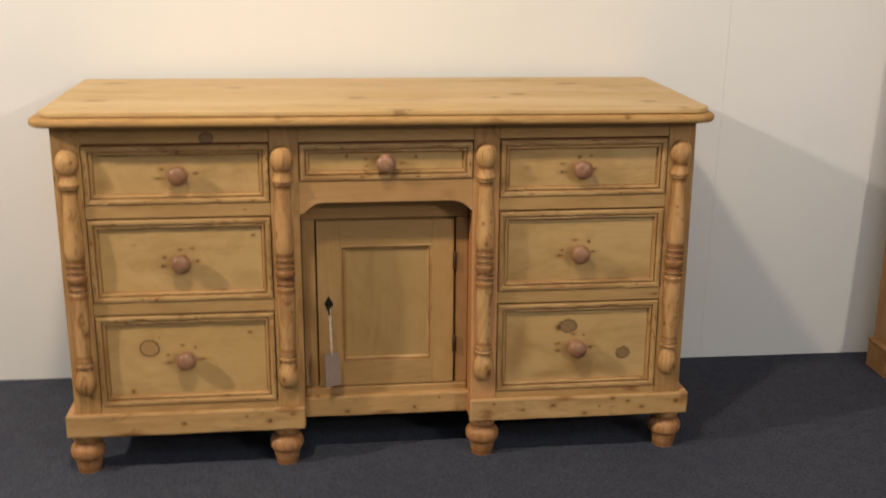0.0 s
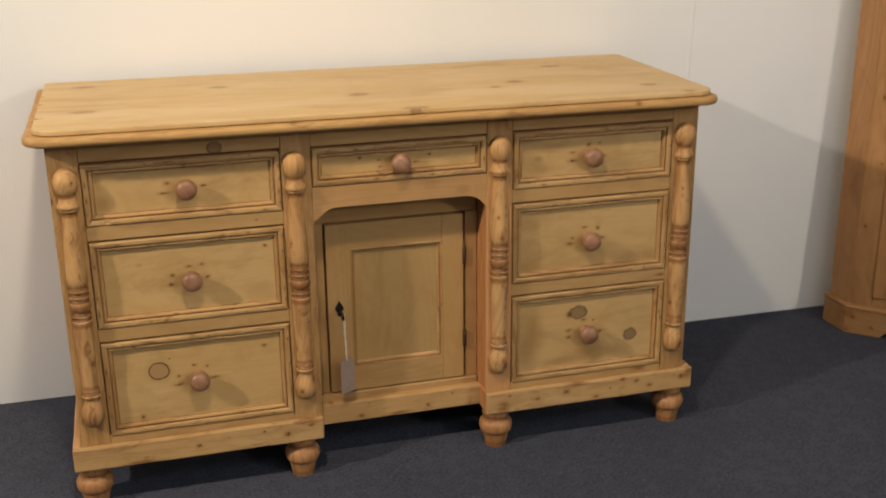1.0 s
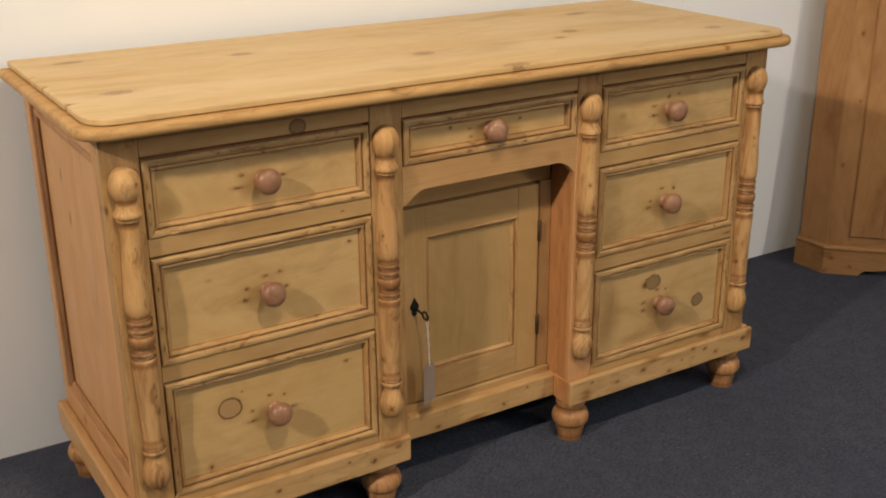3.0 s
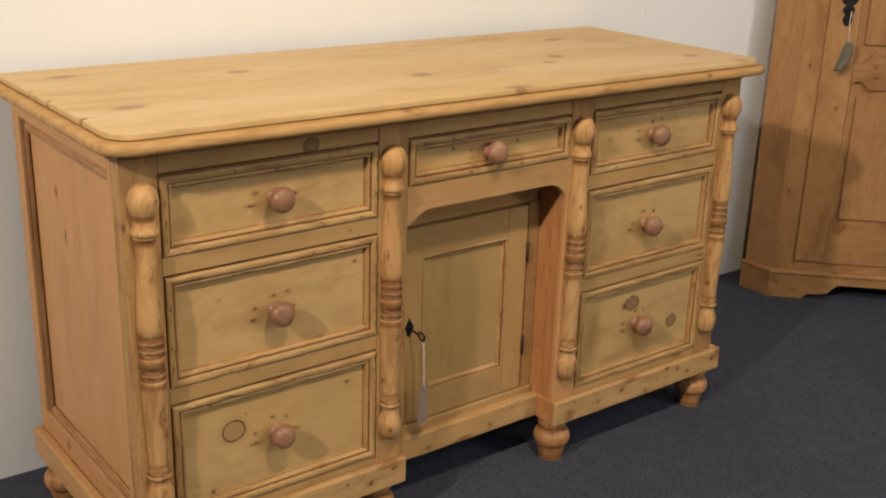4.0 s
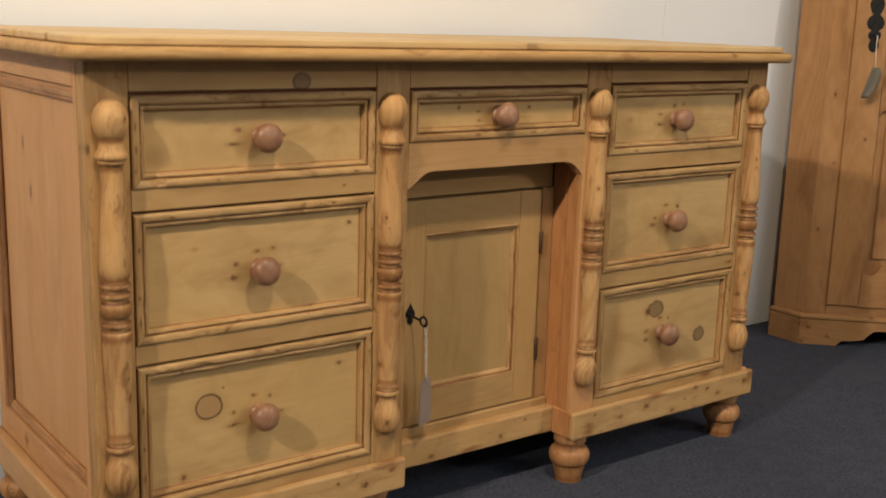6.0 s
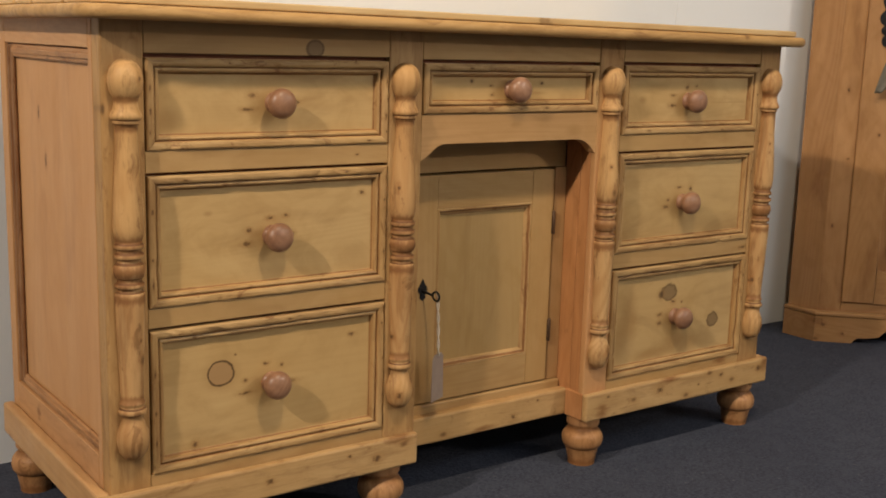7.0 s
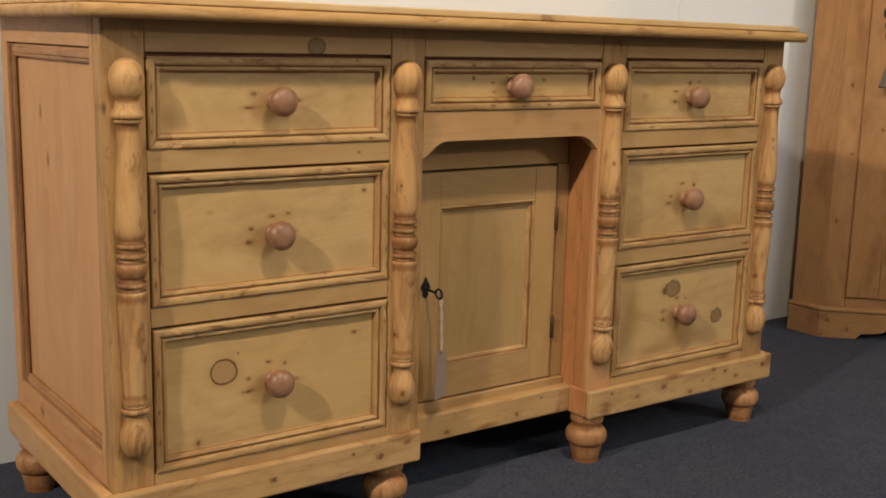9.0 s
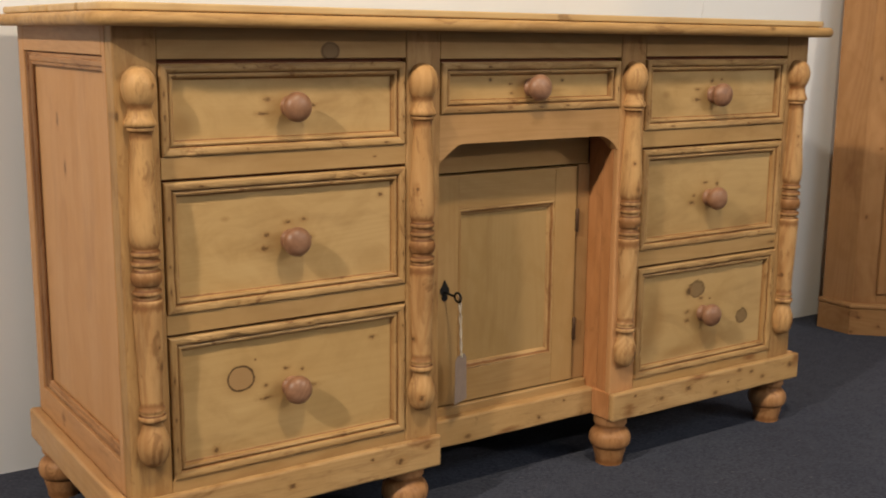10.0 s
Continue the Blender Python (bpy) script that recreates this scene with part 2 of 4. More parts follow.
M_FRIEZE = pine("pine_frieze", 0, FACE_LIGHT, FACE_DARK, 0.5, 0.0, [((-0.387, 0, 0.803), (0.0145, 0, 0.013), "grey")])
M_STILE = pine("pine_stile", 2, (0.462, 0.285, 0.126), FACE_DARK, 0.6, 0.3, [((-0.7165, 0, 0.716), (0.003, 0, 0.009), "hole"), ((0.238, 0, 0.38), (0.06, 0, 0.38), "tint")])
CHIP = random.Random(41)
CHIPS_X = [((x, 0, z), (CHIP.uniform(0.002, 0.006), 0, 0.0016), "stroke") for x, z in ((-0.60, 0.613), (-0.53, 0.780), (-0.33, 0.614), (-0.29, 0.662), (-0.43, 0.388), (-0.61, 0.386), (-0.30, 0.183), (-0.09, 0.777), (0.02, 0.708), (0.08, 0.709), (-0.15, 0.707), (0.13, 0.778), (0.34, 0.663), (0.55, 0.661), (0.42, 0.436), (0.60, 0.437), (0.37, 0.611), (0.52, 0.386))]
CHIPS_Z = [((x, 0, z), (0.0016, 0, CHIP.uniform(0.002, 0.007)), "stroke") for x, z in ((-0.6505, 0.745), (-0.6500, 0.712), (-0.6510, 0.682), (-0.6495, 0.57), (-0.6505, 0.50), (-0.650, 0.463), (-0.6505, 0.33), (-0.6500, 0.27), (-0.6495, 0.225), (-0.259, 0.70), (-0.2595, 0.565), (-0.259, 0.48), (-0.26, 0.36), (0.198, 0.735), (0.2735, 0.69), (0.274, 0.54), (0.651, 0.73), (0.65, 0.57), (-0.2575, 0.755), (-0.2565, 0.728), (-0.2575, 0.675), (-0.2570, 0.60), (-0.2565, 0.525), (-0.2575, 0.455), (-0.257, 0.30), (-0.2565, 0.235), (0.6505, 0.49), (0.651, 0.35), (0.65, 0.30))]
M_MOULD = pine("pine_moulding", 0, (0.515, 0.340, 0.158), FACE_DARK, 0.5, 0.44, CHIPS_X, 0.45)
M_MOULD_Z = pine("pine_moulding_upright", 2, (0.485, 0.312, 0.142), FACE_DARK, 0.6, 0.32, CHIPS_Z, 0.45)
# darker brown for the groove faces of the mouldings
M_QUIRK = pine("pine_quirk_brown", 0, (0.30, 0.148, 0.056), (0.16, 0.066, 0.023), 0.8, 0.3, (), 0.5)
PLINTH_KNOTS = [((x, 0, z), (r, 0, r * 0.8), "stroke") for x, z, r in ((-0.47, 0.132, 0.006), (-0.325, 0.144, 0.0035), (-0.272, 0.131, 0.008), (0.075, 0.122, 0.006), (0.135, 0.145, 0.0035), (0.26, 0.148, 0.004), (0.405, 0.140, 0.009), (0.52, 0.133, 0.003), (0.59, 0.144, 0.006), (0.71, 0.140, 0.008))] + [((x, 0, z), (rx, 0, rz), "smear") for x, z, rx, rz in ((0.245, 0.12, 0.016, 0.02), (0.43, 0.156, 0.03, 0.006), (-0.22, 0.157, 0.03, 0.008), (-0.6, 0.108, 0.04, 0.007), (0.0, 0.112, 0.03, 0.006), (0.73, 0.15, 0.012, 0.016))]
M_PLINTH = pine("pine_plinth", 0, (0.525, 0.342, 0.160), (0.375, 0.21, 0.08), 0.5, 0.26, PLINTH_KNOTS, 0.5, 0.28)
M_SIDE = pine("pine_side", 2, PINK_LIGHT, PINK_DARK, 0.42, 0.0, [((0, 0.30, 0.615), (0, 0.006, 0.011), "stroke"), ((0, 0.33, 0.69), (0, 0.005, 0.012), "stroke")], 0.5, 0.0, 0.4, 0.07)
M_SIDE_STILE = pine("pine_side_stile", 2, PINK_LIGHT, PINK_DARK, 0.5, 0.0)
M_SIDE_RAIL = pine("pine_side_rail", 1, PINK_LIGHT, PINK_DARK, 0.5, 0.14, [((0, 0.352, 0.182), (0, 0.010, 0.014), "smear")])
M_SIDE_BEAD = pine("pine_side_bead", 1, (0.40, 0.215, 0.098), PINK_DARK, 0.5, 0.42)
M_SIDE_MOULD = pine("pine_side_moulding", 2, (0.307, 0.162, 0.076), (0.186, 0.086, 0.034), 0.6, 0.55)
COLUMN_SMEARS = [((0, 0, z), (0, 0, r), "smear") for z, r in ((0.449, 0.007), (0.532, 0.008), (0.302, 0.006), (0.69, 0.006), (0.729, 0.005), (0.515, 0.004), (0.473, 0.005), (0.490, 0.012))] + [((x, 0, z), (r, 0, 1.5 * r), "stroke") for x, z, r in ((-0.674, 0.757, 0.003), (-0.677, 0.39, 0.002), (0.244, 0.236, 0.006), (0.697, 0.232, 0.005), (0.227, 0.60, 0.0025), (-0.212, 0.40, 0.002), (-0.236, 0.235, 0.004), (0.681, 0.63, 0.002))]
CHIPS_C = [((x + CHIP.uniform(-0.0015, 0.0015), 0, z + CHIP.uniform(-0.008, 0.008)), (0.0016, 0, CHIP.uniform(0.003, 0.006)), "stroke") for x, z in ((0.2435, 0.325), (0.244, 0.352), (0.2445, 0.379), (0.245, 0.405), (0.245, 0.575), (0.2445, 0.60), (0.244, 0.63), (-0.242, 0.33), (-0.2405, 0.58), (0.672, 0.34), (0.696, 0.60), (0.6955, 0.36))]
M_COLUMN = pine("pine_turned", 2, (0.60, 0.385, 0.178), (0.33, 0.148, 0.048), 0.66, 0.4, COLUMN_SMEARS + CHIPS_C, 0.52, 0.16, 0.3, 0.16, 420.0)
M_GROOVE = pine("dark_in_grooves", 2, (0.20, 0.086, 0.031), (0.10, 0.042, 0.015), 0.8, 0.2, (), 0.5)
M_JAMB = pine("pine_jamb", 2, ORANGE_LIGHT, ORANGE_DARK, 0.55, 0.16)
M_DOOR = pine("pine_door", 2, FACE_LIGHT, FACE_DARK, 0.35, 0.0, (), 0.5, 0.0, 0.45, 0.08)
M_DOOR_POST = pine("pine_door_post", 2, (0.445, 0.262, 0.116), FACE_DARK, 0.5, 0.1)
M_DOOR_RAIL = pine("pine_door_rail", 0, FACE_LIGHT, FACE_DARK, 0.45, 0.0)
M_DOOR_PANEL = pine("pine_door_panel", 2, (0.409, 0.270, 0.116), (0.316, 0.188, 0.072), 0.3, 0.0, (), 0.52, 0.0, 0.5, 0.05)
# near-black brown that stands in for the shade inside narrow gaps
M_GAP_SHADE = pine("dark_gap_shade", 2, (0.16, 0.068, 0.024), (0.07, 0.03, 0.011), 0.8, 0.2, (), 0.5)
M_SLOT_SHADE = pine("red_brown_slot_shade", 0, (0.22, 0.075, 0.035), (0.10, 0.032, 0.015), 0.7, 0.2)
M_KNOB = pine("pine_knob", 1, (0.375, 0.21, 0.128), (0.21, 0.10, 0.058), 0.9, 0.25, (), 0.38, 0.0, 0.6)
M_KNOB.node_tree.nodes["Principled BSDF"].inputs["Specular IOR Level"].default_value = 0.45
CUP_MARKS = [((x, 0, z), (0.0035, 0, rz), "stroke") for x, z, rz in ((0.03, 0.72, 0.007), (0.12, 0.60, 0.005), (0.045, 0.53, 0.003), (0.02, 0.34, 0.005))]
M_CUP = pine("cupboard_pine", 2, (0.432, 0.240, 0.107), (0.262, 0.124, 0.049), 0.55, 0.04, CUP_MARKS, 0.42, 0.0, 0.5, 0.1)
M_CUP_RAIL = pine("cupboard_pine_rail", 0, (0.405, 0.23, 0.105), (0.262, 0.127, 0.050), 0.6, 0.12, [((0.002, 0, 0.066), (0.013, 0, 0.009), "knot"), ((0.016, 0, 0.056), (0.006, 0, 0.005), "stroke")], 0.5, 0.06, 0.5)
M_IRON = plain("black_iron", (0.018, 0.016, 0.015), 0.5, 0.6, 0.3, 90, 0.3)
M_BRASS = plain("dull_brown_metal", (0.10, 0.055, 0.03), 0.5, 0.7, 0.3, 90, 0.2)
M_STRING = plain("white_string", (0.68, 0.58, 0.46), 0.8, 0.0, 0.1, 300, 0.4)
M_CARD = plain("tag_card", (0.28, 0.2, 0.155), 0.7, 0.0, 0.06, 60, 0.05)
M_TAG_GREY = plain("tag_grey", (0.12, 0.098, 0.068), 0.6, 0.0, 0.1, 60, 0.05)
M_CARPET = carpet_material()
M_WALL = wall_material()
M_CEILING = plain("ceiling_paint", (0.7, 0.69, 0.67), 0.8, 0.0, 0.05, 30, 0.05)
M_INSIDE = plain("raw_dark_wood", (0.10, 0.06, 0.03), 0.8, 0.0, 0.2, 30, 0.2)


# ---- builders ----
def add_box(bm, x0, x1, y0, y1, z0, z1, edge=0.0, segments=2):
    made = bmesh.ops.create_cube(bm, size=1.0)["verts"]
    bmesh.ops.scale(bm, vec=(x1 - x0, y1 - y0, z1 - z0), verts=made)
    bmesh.ops.translate(bm, vec=((x0 + x1) / 2, (y0 + y1) / 2, (z0 + z1) / 2), verts=made)
    if edge:
        edges = list({e for v in made for e in v.link_edges})
        bmesh.ops.bevel(bm, geom=edges, offset=edge, segments=segments, affect="EDGES", profile=0.5)
    return bm


def box(x0, x1, y0, y1, z0, z1, edge=0.0015):
    return add_box(bmesh.new(), x0, x1, y0, y1, z0, z1, edge)


def lathe(profile, x, y, segments=28, bm=None):
    """A turned form round the upright axis at x, y; profile: (radius, z) from the foot up."""
    bm = bm or bmesh.new()
    rings = []
    for r, z in profile:
        rings.append([bm.verts.new((x + r * math.cos(2 * math.pi * k / segments), y + r * math.sin(2 * math.pi * k / segments), z)) for k in range(segments)])
    for a, b in zip(rings, rings[1:]):
        for k in range(segments):
            bm.faces.new((a[k], a[(k + 1) % segments], b[(k + 1) % segments], b[k])).smooth = True
    bm.faces.new(list(reversed(rings[0])))
    bm.faces.new(rings[-1])
    return bm


def turned_out(profile, x, y, z, segments=24):
    """A turned form that points out towards -y; profile: (radius, distance out)."""
    bm = lathe(profile, 0, 0, segments)
    bmesh.ops.transform(bm, matrix=pose(x, y, z, 90, 0, 0), verts=bm.verts)
    return bm


def smooth_profile(points, steps=4):
    """Rounds a profile with a spline through its points."""
    out = []
    for i in range(len(points) - 1):
        p0, p1, p2, p3 = points[max(i - 1, 0)], points[i], points[i + 1], points[min(i + 2, len(points) - 1)]
        for k in range(steps):
            t = k / steps
            out.append(tuple(0.5 * (2 * b + (c - a) * t + (2 * a - 5 * b + 4 * c - d) * t * t + (3 * b - a - 3 * c + d) * t ** 3) for a, b, c, d in zip(p0, p1, p2, p3)))
    return out + [points[-1]]


def extrude_outline(outline, y0, y1):
    """An outline in x, z carried from y0 to y1."""
    bm = bmesh.new()
    front = [bm.verts.new((x, y0, z)) for x, z in outline]
    back = [bm.verts.new((x, y1, z)) for x, z in outline]
    bm.faces.new(front)
    bm.faces.new(list(reversed(back)))
    n = len(outline)
    for i in range(n):
        bm.faces.new((front[i], back[i], back[(i + 1) % n], front[(i + 1) % n]))
    bmesh.ops.recalc_face_normals(bm, faces=bm.faces)
    return bm


def slab(outline, z0, z1, edge=0.0, segments=3):
    """A level slab from an outline in x, y, with rounded upper and lower edges."""
    bm = bmesh.new()
    low = [bm.verts.new((x, y, z0)) for x, y in outline]
    high = [bm.verts.new((x, y, z1)) for x, y in outline]
    bm.faces.new(list(reversed(low)))
    bm.faces.new(high)
    n = len(outline)
    for i in range(n):
        bm.faces.new((low[i], low[(i + 1) % n], high[(i + 1) % n], high[i]))
    bmesh.ops.recalc_face_normals(bm, faces=bm.faces)
    if edge:
        rim = [e for e in bm.edges if abs(e.verts[0].co.z - e.verts[1].co.z) < 1e-6]
        bmesh.ops.bevel(bm, geom=rim, offset=edge, segments=segments, affect="EDGES", profile=0.5)
    return bm


def rounded_rectangle(x0, x1, y0, y1, r, back=0.004, steps=8, notches=()):
    """An outline with its two front corners (at y0) rounded by r."""
    pts = []
    for cx, cy, rr, a0 in ((x0 + r, y0 + r, r, 180), (x1 - r, y0 + r, r, 270), (x1 - back, y1 - back, back, 0), (x0 + back, y1 - back, back, 90)):
        for k in range(steps + 1):
            a = radians(a0 + 90 * k / steps)
            pts.append((cx + rr * math.cos(a), cy + rr * math.sin(a)))
    out, left = [], [(x0 + d, c + e) for c in notches for d, e in ((0, 0.0075), (0.0055, 0.0045), (0.0055, -0.0045), (0, -0.0075))]
    for i, (p, q) in enumerate(zip(pts, pts[1:] + pts[:1])):
        n = max(1, int(math.dist(p, q) / 0.025))
        for k in range(n):
            x, y = p[0] + (q[0] - p[0]) * k / n, p[1] + (q[1] - p[1]) * k / n
            w = noise.noise(Vector((x * 14.0, y * 14.0, r * 300.0))) * 0.0012 + noise.noise(Vector((x * 45.0, y * 45.0, r * 200.0))) * 0.0006
            if i < len(pts) - 1:
                out.append((x + w, y + w))
            elif all(abs(y - c) > 0.018 for c in notches):
                left.append((x + w, y))
    return out + sorted(left, key=lambda p: -p[1])


def mould_side(side, x0, x1, z0, z1, y, profile, dark=()):
    """One mitred side of a moulding round a rectangle in x, z whose ground lies at y. profile: (inwards, outwards from the ground)."""
    bm = bmesh.new()
    ends = []
    for end in (0, 1):
        row = []
        for u, h in profile:
            if side == "top":
                p = (x0 + u if end == 0 else x1 - u, y - h, z1 - u)
            elif side == "bottom":
                p = (x1 - u if end == 0 else x0 + u, y - h, z0 + u)
            elif side == "left":
                p = (x0 + u, y - h, z0 + u if end == 0 else z1 - u)
            else:
                p = (x1 - u, y - h, z1 - u if end == 0 else z0 + u)
            row.append(bm.verts.new(p))
        ends.append(row)
    a, b = ends
    length = (a[0].co - b[0].co).length
    n = max(2, int(length / 0.011))
    rows = [a]
    for k in range(1, n):
        t, row = k / n, []
        for i, (u, h) in enumerate(profile):
            p = a[i].co.lerp(b[i].co, t)
            if h > 0.002:
                chip = noise.noise(p * 90.0) * 0.0007 + max(0.0, noise.noise(p * 38.0 + Vector((9, 4, 2))) - 0.30) * 0.0065
                p = p + Vector((0, chip, 0))
            row.append(bm.verts.new(p))
        rows.append(row)
    rows.append(b)
    for p, q in zip(rows, rows[1:]):
        for i in range(len(profile) - 1):
            f = bm.faces.new((p[i], q[i], q[i + 1], p[i + 1]))
            f.material_index = 1 if i in dark else 0
        bm.faces.new((p[-1], q[-1], q[0], p[0]))
    bm.faces.new(a)
    bm.faces.new(list(reversed(b)))
    bmesh.ops.recalc_face_normals(bm, faces=bm.faces)
    return bm


def weather(bm, amount=0.0008, cell=0.03):
    """Takes the ruler-straight look off a long board: cuts it along its length and lets the edges wander a little."""
    longest = max(e.calc_length() for e in bm.edges)
    runs = [e for e in bm.edges if e.calc_length() > 0.9 * longest]
    bmesh.ops.subdivide_edges(bm, edges=runs, cuts=max(2, int(longest / cell)), use_grid_fill=False)
    for v in bm.verts:
        v.co += Vector([noise.noise(v.co * 17.0 + Vector((k * 31.0, 7.0, 3.0))) + 0.6 * noise.noise(v.co * 55.0 + Vector((k * 13.0, 1.0, 2.0))) for k in range(3)]) * amount
    return bm


def part(name, bm, material, parent, label="", more=()):
    mesh = bpy.data.meshes.new(name)
    bm.to_mesh(mesh)
    bm.free()
    for m in (material, *more):
        mesh.materials.append(m)
    ob = new(name, mesh)
    ob.parent = parent
    if label:
        tagged(ob, label)
    return ob


def thing(name, label, category, m=None):
    ob = new(name)
    ob.empty_display_size = 0.1
    if m is not None:
        ob.matrix_basis = m
    return tagged(ob, label, category)


def structure(name, bm, material, label, category):
    return tagged(part(name, bm, material, None), label, category, kind="structure")


# ---- the showroom ----
WALL_Y, SIDE_X = 0.60, 2.235
SKEW = pose(0, 0.599, 0, 2.85, 0, -0.6)     # the partition stands a little askew to the dresser and leans forward
structure("floor", box(-5, 6.5, -6, 0.9, -0.1, 0.006, 0), M_CARPET, "dark blue-grey carpet with fine speckled pile", "carpet")
wall = structure("wall_north", box(-5, 6.5, 0.0022, 0.12, -0.02, 2.97, 0), M_WALL, "white painted board partition behind the dresser", "wall")
wall.matrix_basis = SKEW
for x0, x1 in ((-3.9, -1.46), (-1.46, 0.9820), (0.9823, SIDE_X)):
    part("panel", box(x0 + 0.0002, x1 - 0.0002, 0, 0.0018, 0.004, 2.88, 0.0002), M_WALL, wall)
structure("wall_east", box(SIDE_X, SIDE_X + 0.08, -0.75, WALL_Y - 0.028, 0, 2.4, 0.002), M_WALL, "white painted board partition beside the corner cupboard", "wall")
structure("wall_west", box(-5.1, -5.0, -6, 0.9, 0, 2.9, 0), M_WALL, "white painted showroom wall", "wall")
structure("wall_south", box(-5, 6.5, -6.1, -6, 0, 2.9, 0), M_WALL, "white painted showroom wall", "wall")
structure("wall_far_east", box(6.5, 6.6, -6, 0.9, 0, 2.9, 0), M_WALL, "white painted showroom wall", "wall")
structure("ceiling", box(-5.1, 6.6, -6.1, 0.9, 2.9, 3.0, 0), M_CEILING, "plain off-white showroom ceiling", "ceiling")

# ---- the pine dresser ----
dresser = thing("dresser", "stripped pine dresser with turned columns, seven drawers and a door", "dresser")

SIDE_L, SIDE_R, BACK = -0.719, 0.721, 0.506
FACE = 0.003            # front of stiles and rails
Z_CASE = 0.840
STILES = ((SIDE_L, -0.6575), (-0.2525, -0.1875), (0.2055, 0.2665), (0.6575, SIDE_R))
LEFT, RIGHT, MIDDLE = (-0.6575, -0.2525), (0.2665, 0.6575), (-0.1875, 0.2055)

for i, (x0, x1) in enumerate(STILES):
    part("front_stile", box(x0, x1, FACE, 0.0362 if i in (0, 3) else 0.017, 0.110, Z_CASE, 0.003), M_STILE, dresser)
for (x0, x1) in (LEFT, RIGHT):
    part("frieze_rail", box(x0, x1, FACE + 0.001, 0.035, 0.792, Z_CASE), M_FRIEZE, dresser)
    for z0, z1 in ((0.6245, 0.656), (0.3985, 0.4285), (0.110, 0.1765)):
        part("drawer_rail", box(x0, x1, FACE + 0.001, 0.40, z0, z1), M_RAIL, dresser)
part("frieze_rail", box(*MIDDLE, FACE + 0.001, 0.035, 0.790, Z_CASE), M_FRIEZE, dresser)

# sides, back and the boards that close the case
for sx, s in ((SIDE_L, 1), (SIDE_R, -1)):
    xs = lambda a, b: (min(sx + s * a, sx + s * b), max(sx + s * a, sx + s * b))
    part("side_panel", box(*xs(0.011, 0.02), 0.03, 0.49, 0.18, 0.80), M_SIDE, dresser, "pinkish pine side panel with two small knots")
    part("side_stile", box(*xs(0, 0.022), 0.0365, 0.052, 0.115, Z_CASE), M_SIDE_STILE, dresser)
    part("side_stile", box(*xs(0, 0.022), 0.4725, BACK, 0.115, Z_CASE), M_SIDE_STILE, dresser)
    part("side_rail", box(*xs(0, 0.022), 0.0525, 0.472, 0.797, Z_CASE), M_SIDE_RAIL, dresser)
    part("side_rail", box(*xs(0, 0.022), 0.0525, 0.472, 0.115, 0.205), M_SIDE_RAIL, dresser)
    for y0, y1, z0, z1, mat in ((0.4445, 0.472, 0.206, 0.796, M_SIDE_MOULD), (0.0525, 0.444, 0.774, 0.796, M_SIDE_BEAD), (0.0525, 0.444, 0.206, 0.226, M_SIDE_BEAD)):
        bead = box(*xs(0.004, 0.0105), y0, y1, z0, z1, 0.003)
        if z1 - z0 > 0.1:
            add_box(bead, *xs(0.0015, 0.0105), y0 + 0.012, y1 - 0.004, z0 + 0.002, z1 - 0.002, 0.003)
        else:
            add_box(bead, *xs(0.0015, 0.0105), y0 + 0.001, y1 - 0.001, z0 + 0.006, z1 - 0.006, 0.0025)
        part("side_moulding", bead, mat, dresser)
part("back_board", box(SIDE_L + 0.023, SIDE_R - 0.023, BACK - 0.02, BACK - 0.002, 0.12, Z_CASE), M_INSIDE, dresser)
part("case_floor", box(SIDE_L + 0.023, SIDE_R - 0.023, 0.10, BACK - 0.021, 0.122, 0.14), M_INSIDE, dresser)
for x in (-0.26, 0.212):
    part("partition", box(x, x + 0.048, 0.41, BACK - 0.021, 0.141, 0.82), M_INSIDE, dresser)

# drawers
DRAWER_PROFILE = ((0, 0), (0, 0.0105), (0.001, 0.0122), (0.003, 0.0132), (0.0075, 0.0132), (0.0105, 0.0122), (0.0122, 0.0098), (0.0128, 0.0072), (0.0138, 0.0072), (0.0145, 0.0088), (0.0165, 0.0096), (0.0188, 0.0086), (0.0202, 0.0052), (0.0208, 0.0016), (0.022, 0.0006), (0.0232, 0))
KNOB_PROFILE = smooth_profile([(0.0165, 0.0), (0.0158, 0.0035), (0.0138, 0.0065), (0.0128, 0.0095), (0.0140, 0.012), (0.0178, 0.0155), (0.0218, 0.021), (0.0225, 0.0265), (0.0205, 0.0325), (0.0155, 0.0372), (0.008, 0.0397), (0.001, 0.0403)], 3)
GROUND = 0.0135


def knob_marks_and_shade(kx, kz, above=True, small=1.0):
    r = random.Random(int(kx * 1000) + int(kz * 7000))
    spots = [(-0.045, -0.010, 0.0075 * small, 0.0034 * small), (-0.041, 0.008, 0.006 * small, 0.003 * small), (0.034, -0.002, 0.008 * small, 0.0034 * small)]
    if above:
        spots += [(-0.006, 0.028, 0.0055, 0.003), (0.02, 0.027, 0.0035, 0.0028)]
    marks = [((kx + dx + r.uniform(-0.004, 0.004), 0, kz + dz + r.uniform(-0.003, 0.003)), (rx * r.uniform(0.6, 1.35), 0, rz * r.uniform(0.7, 1.3)), "stroke") for dx, dz, rx, rz in spots]
    # the last soft ellipse darkens the face as a painted knob shadow
    return marks + [((kx - 0.010, 0, kz - 0.002), (0.036, 0, 0.022), "pale")]


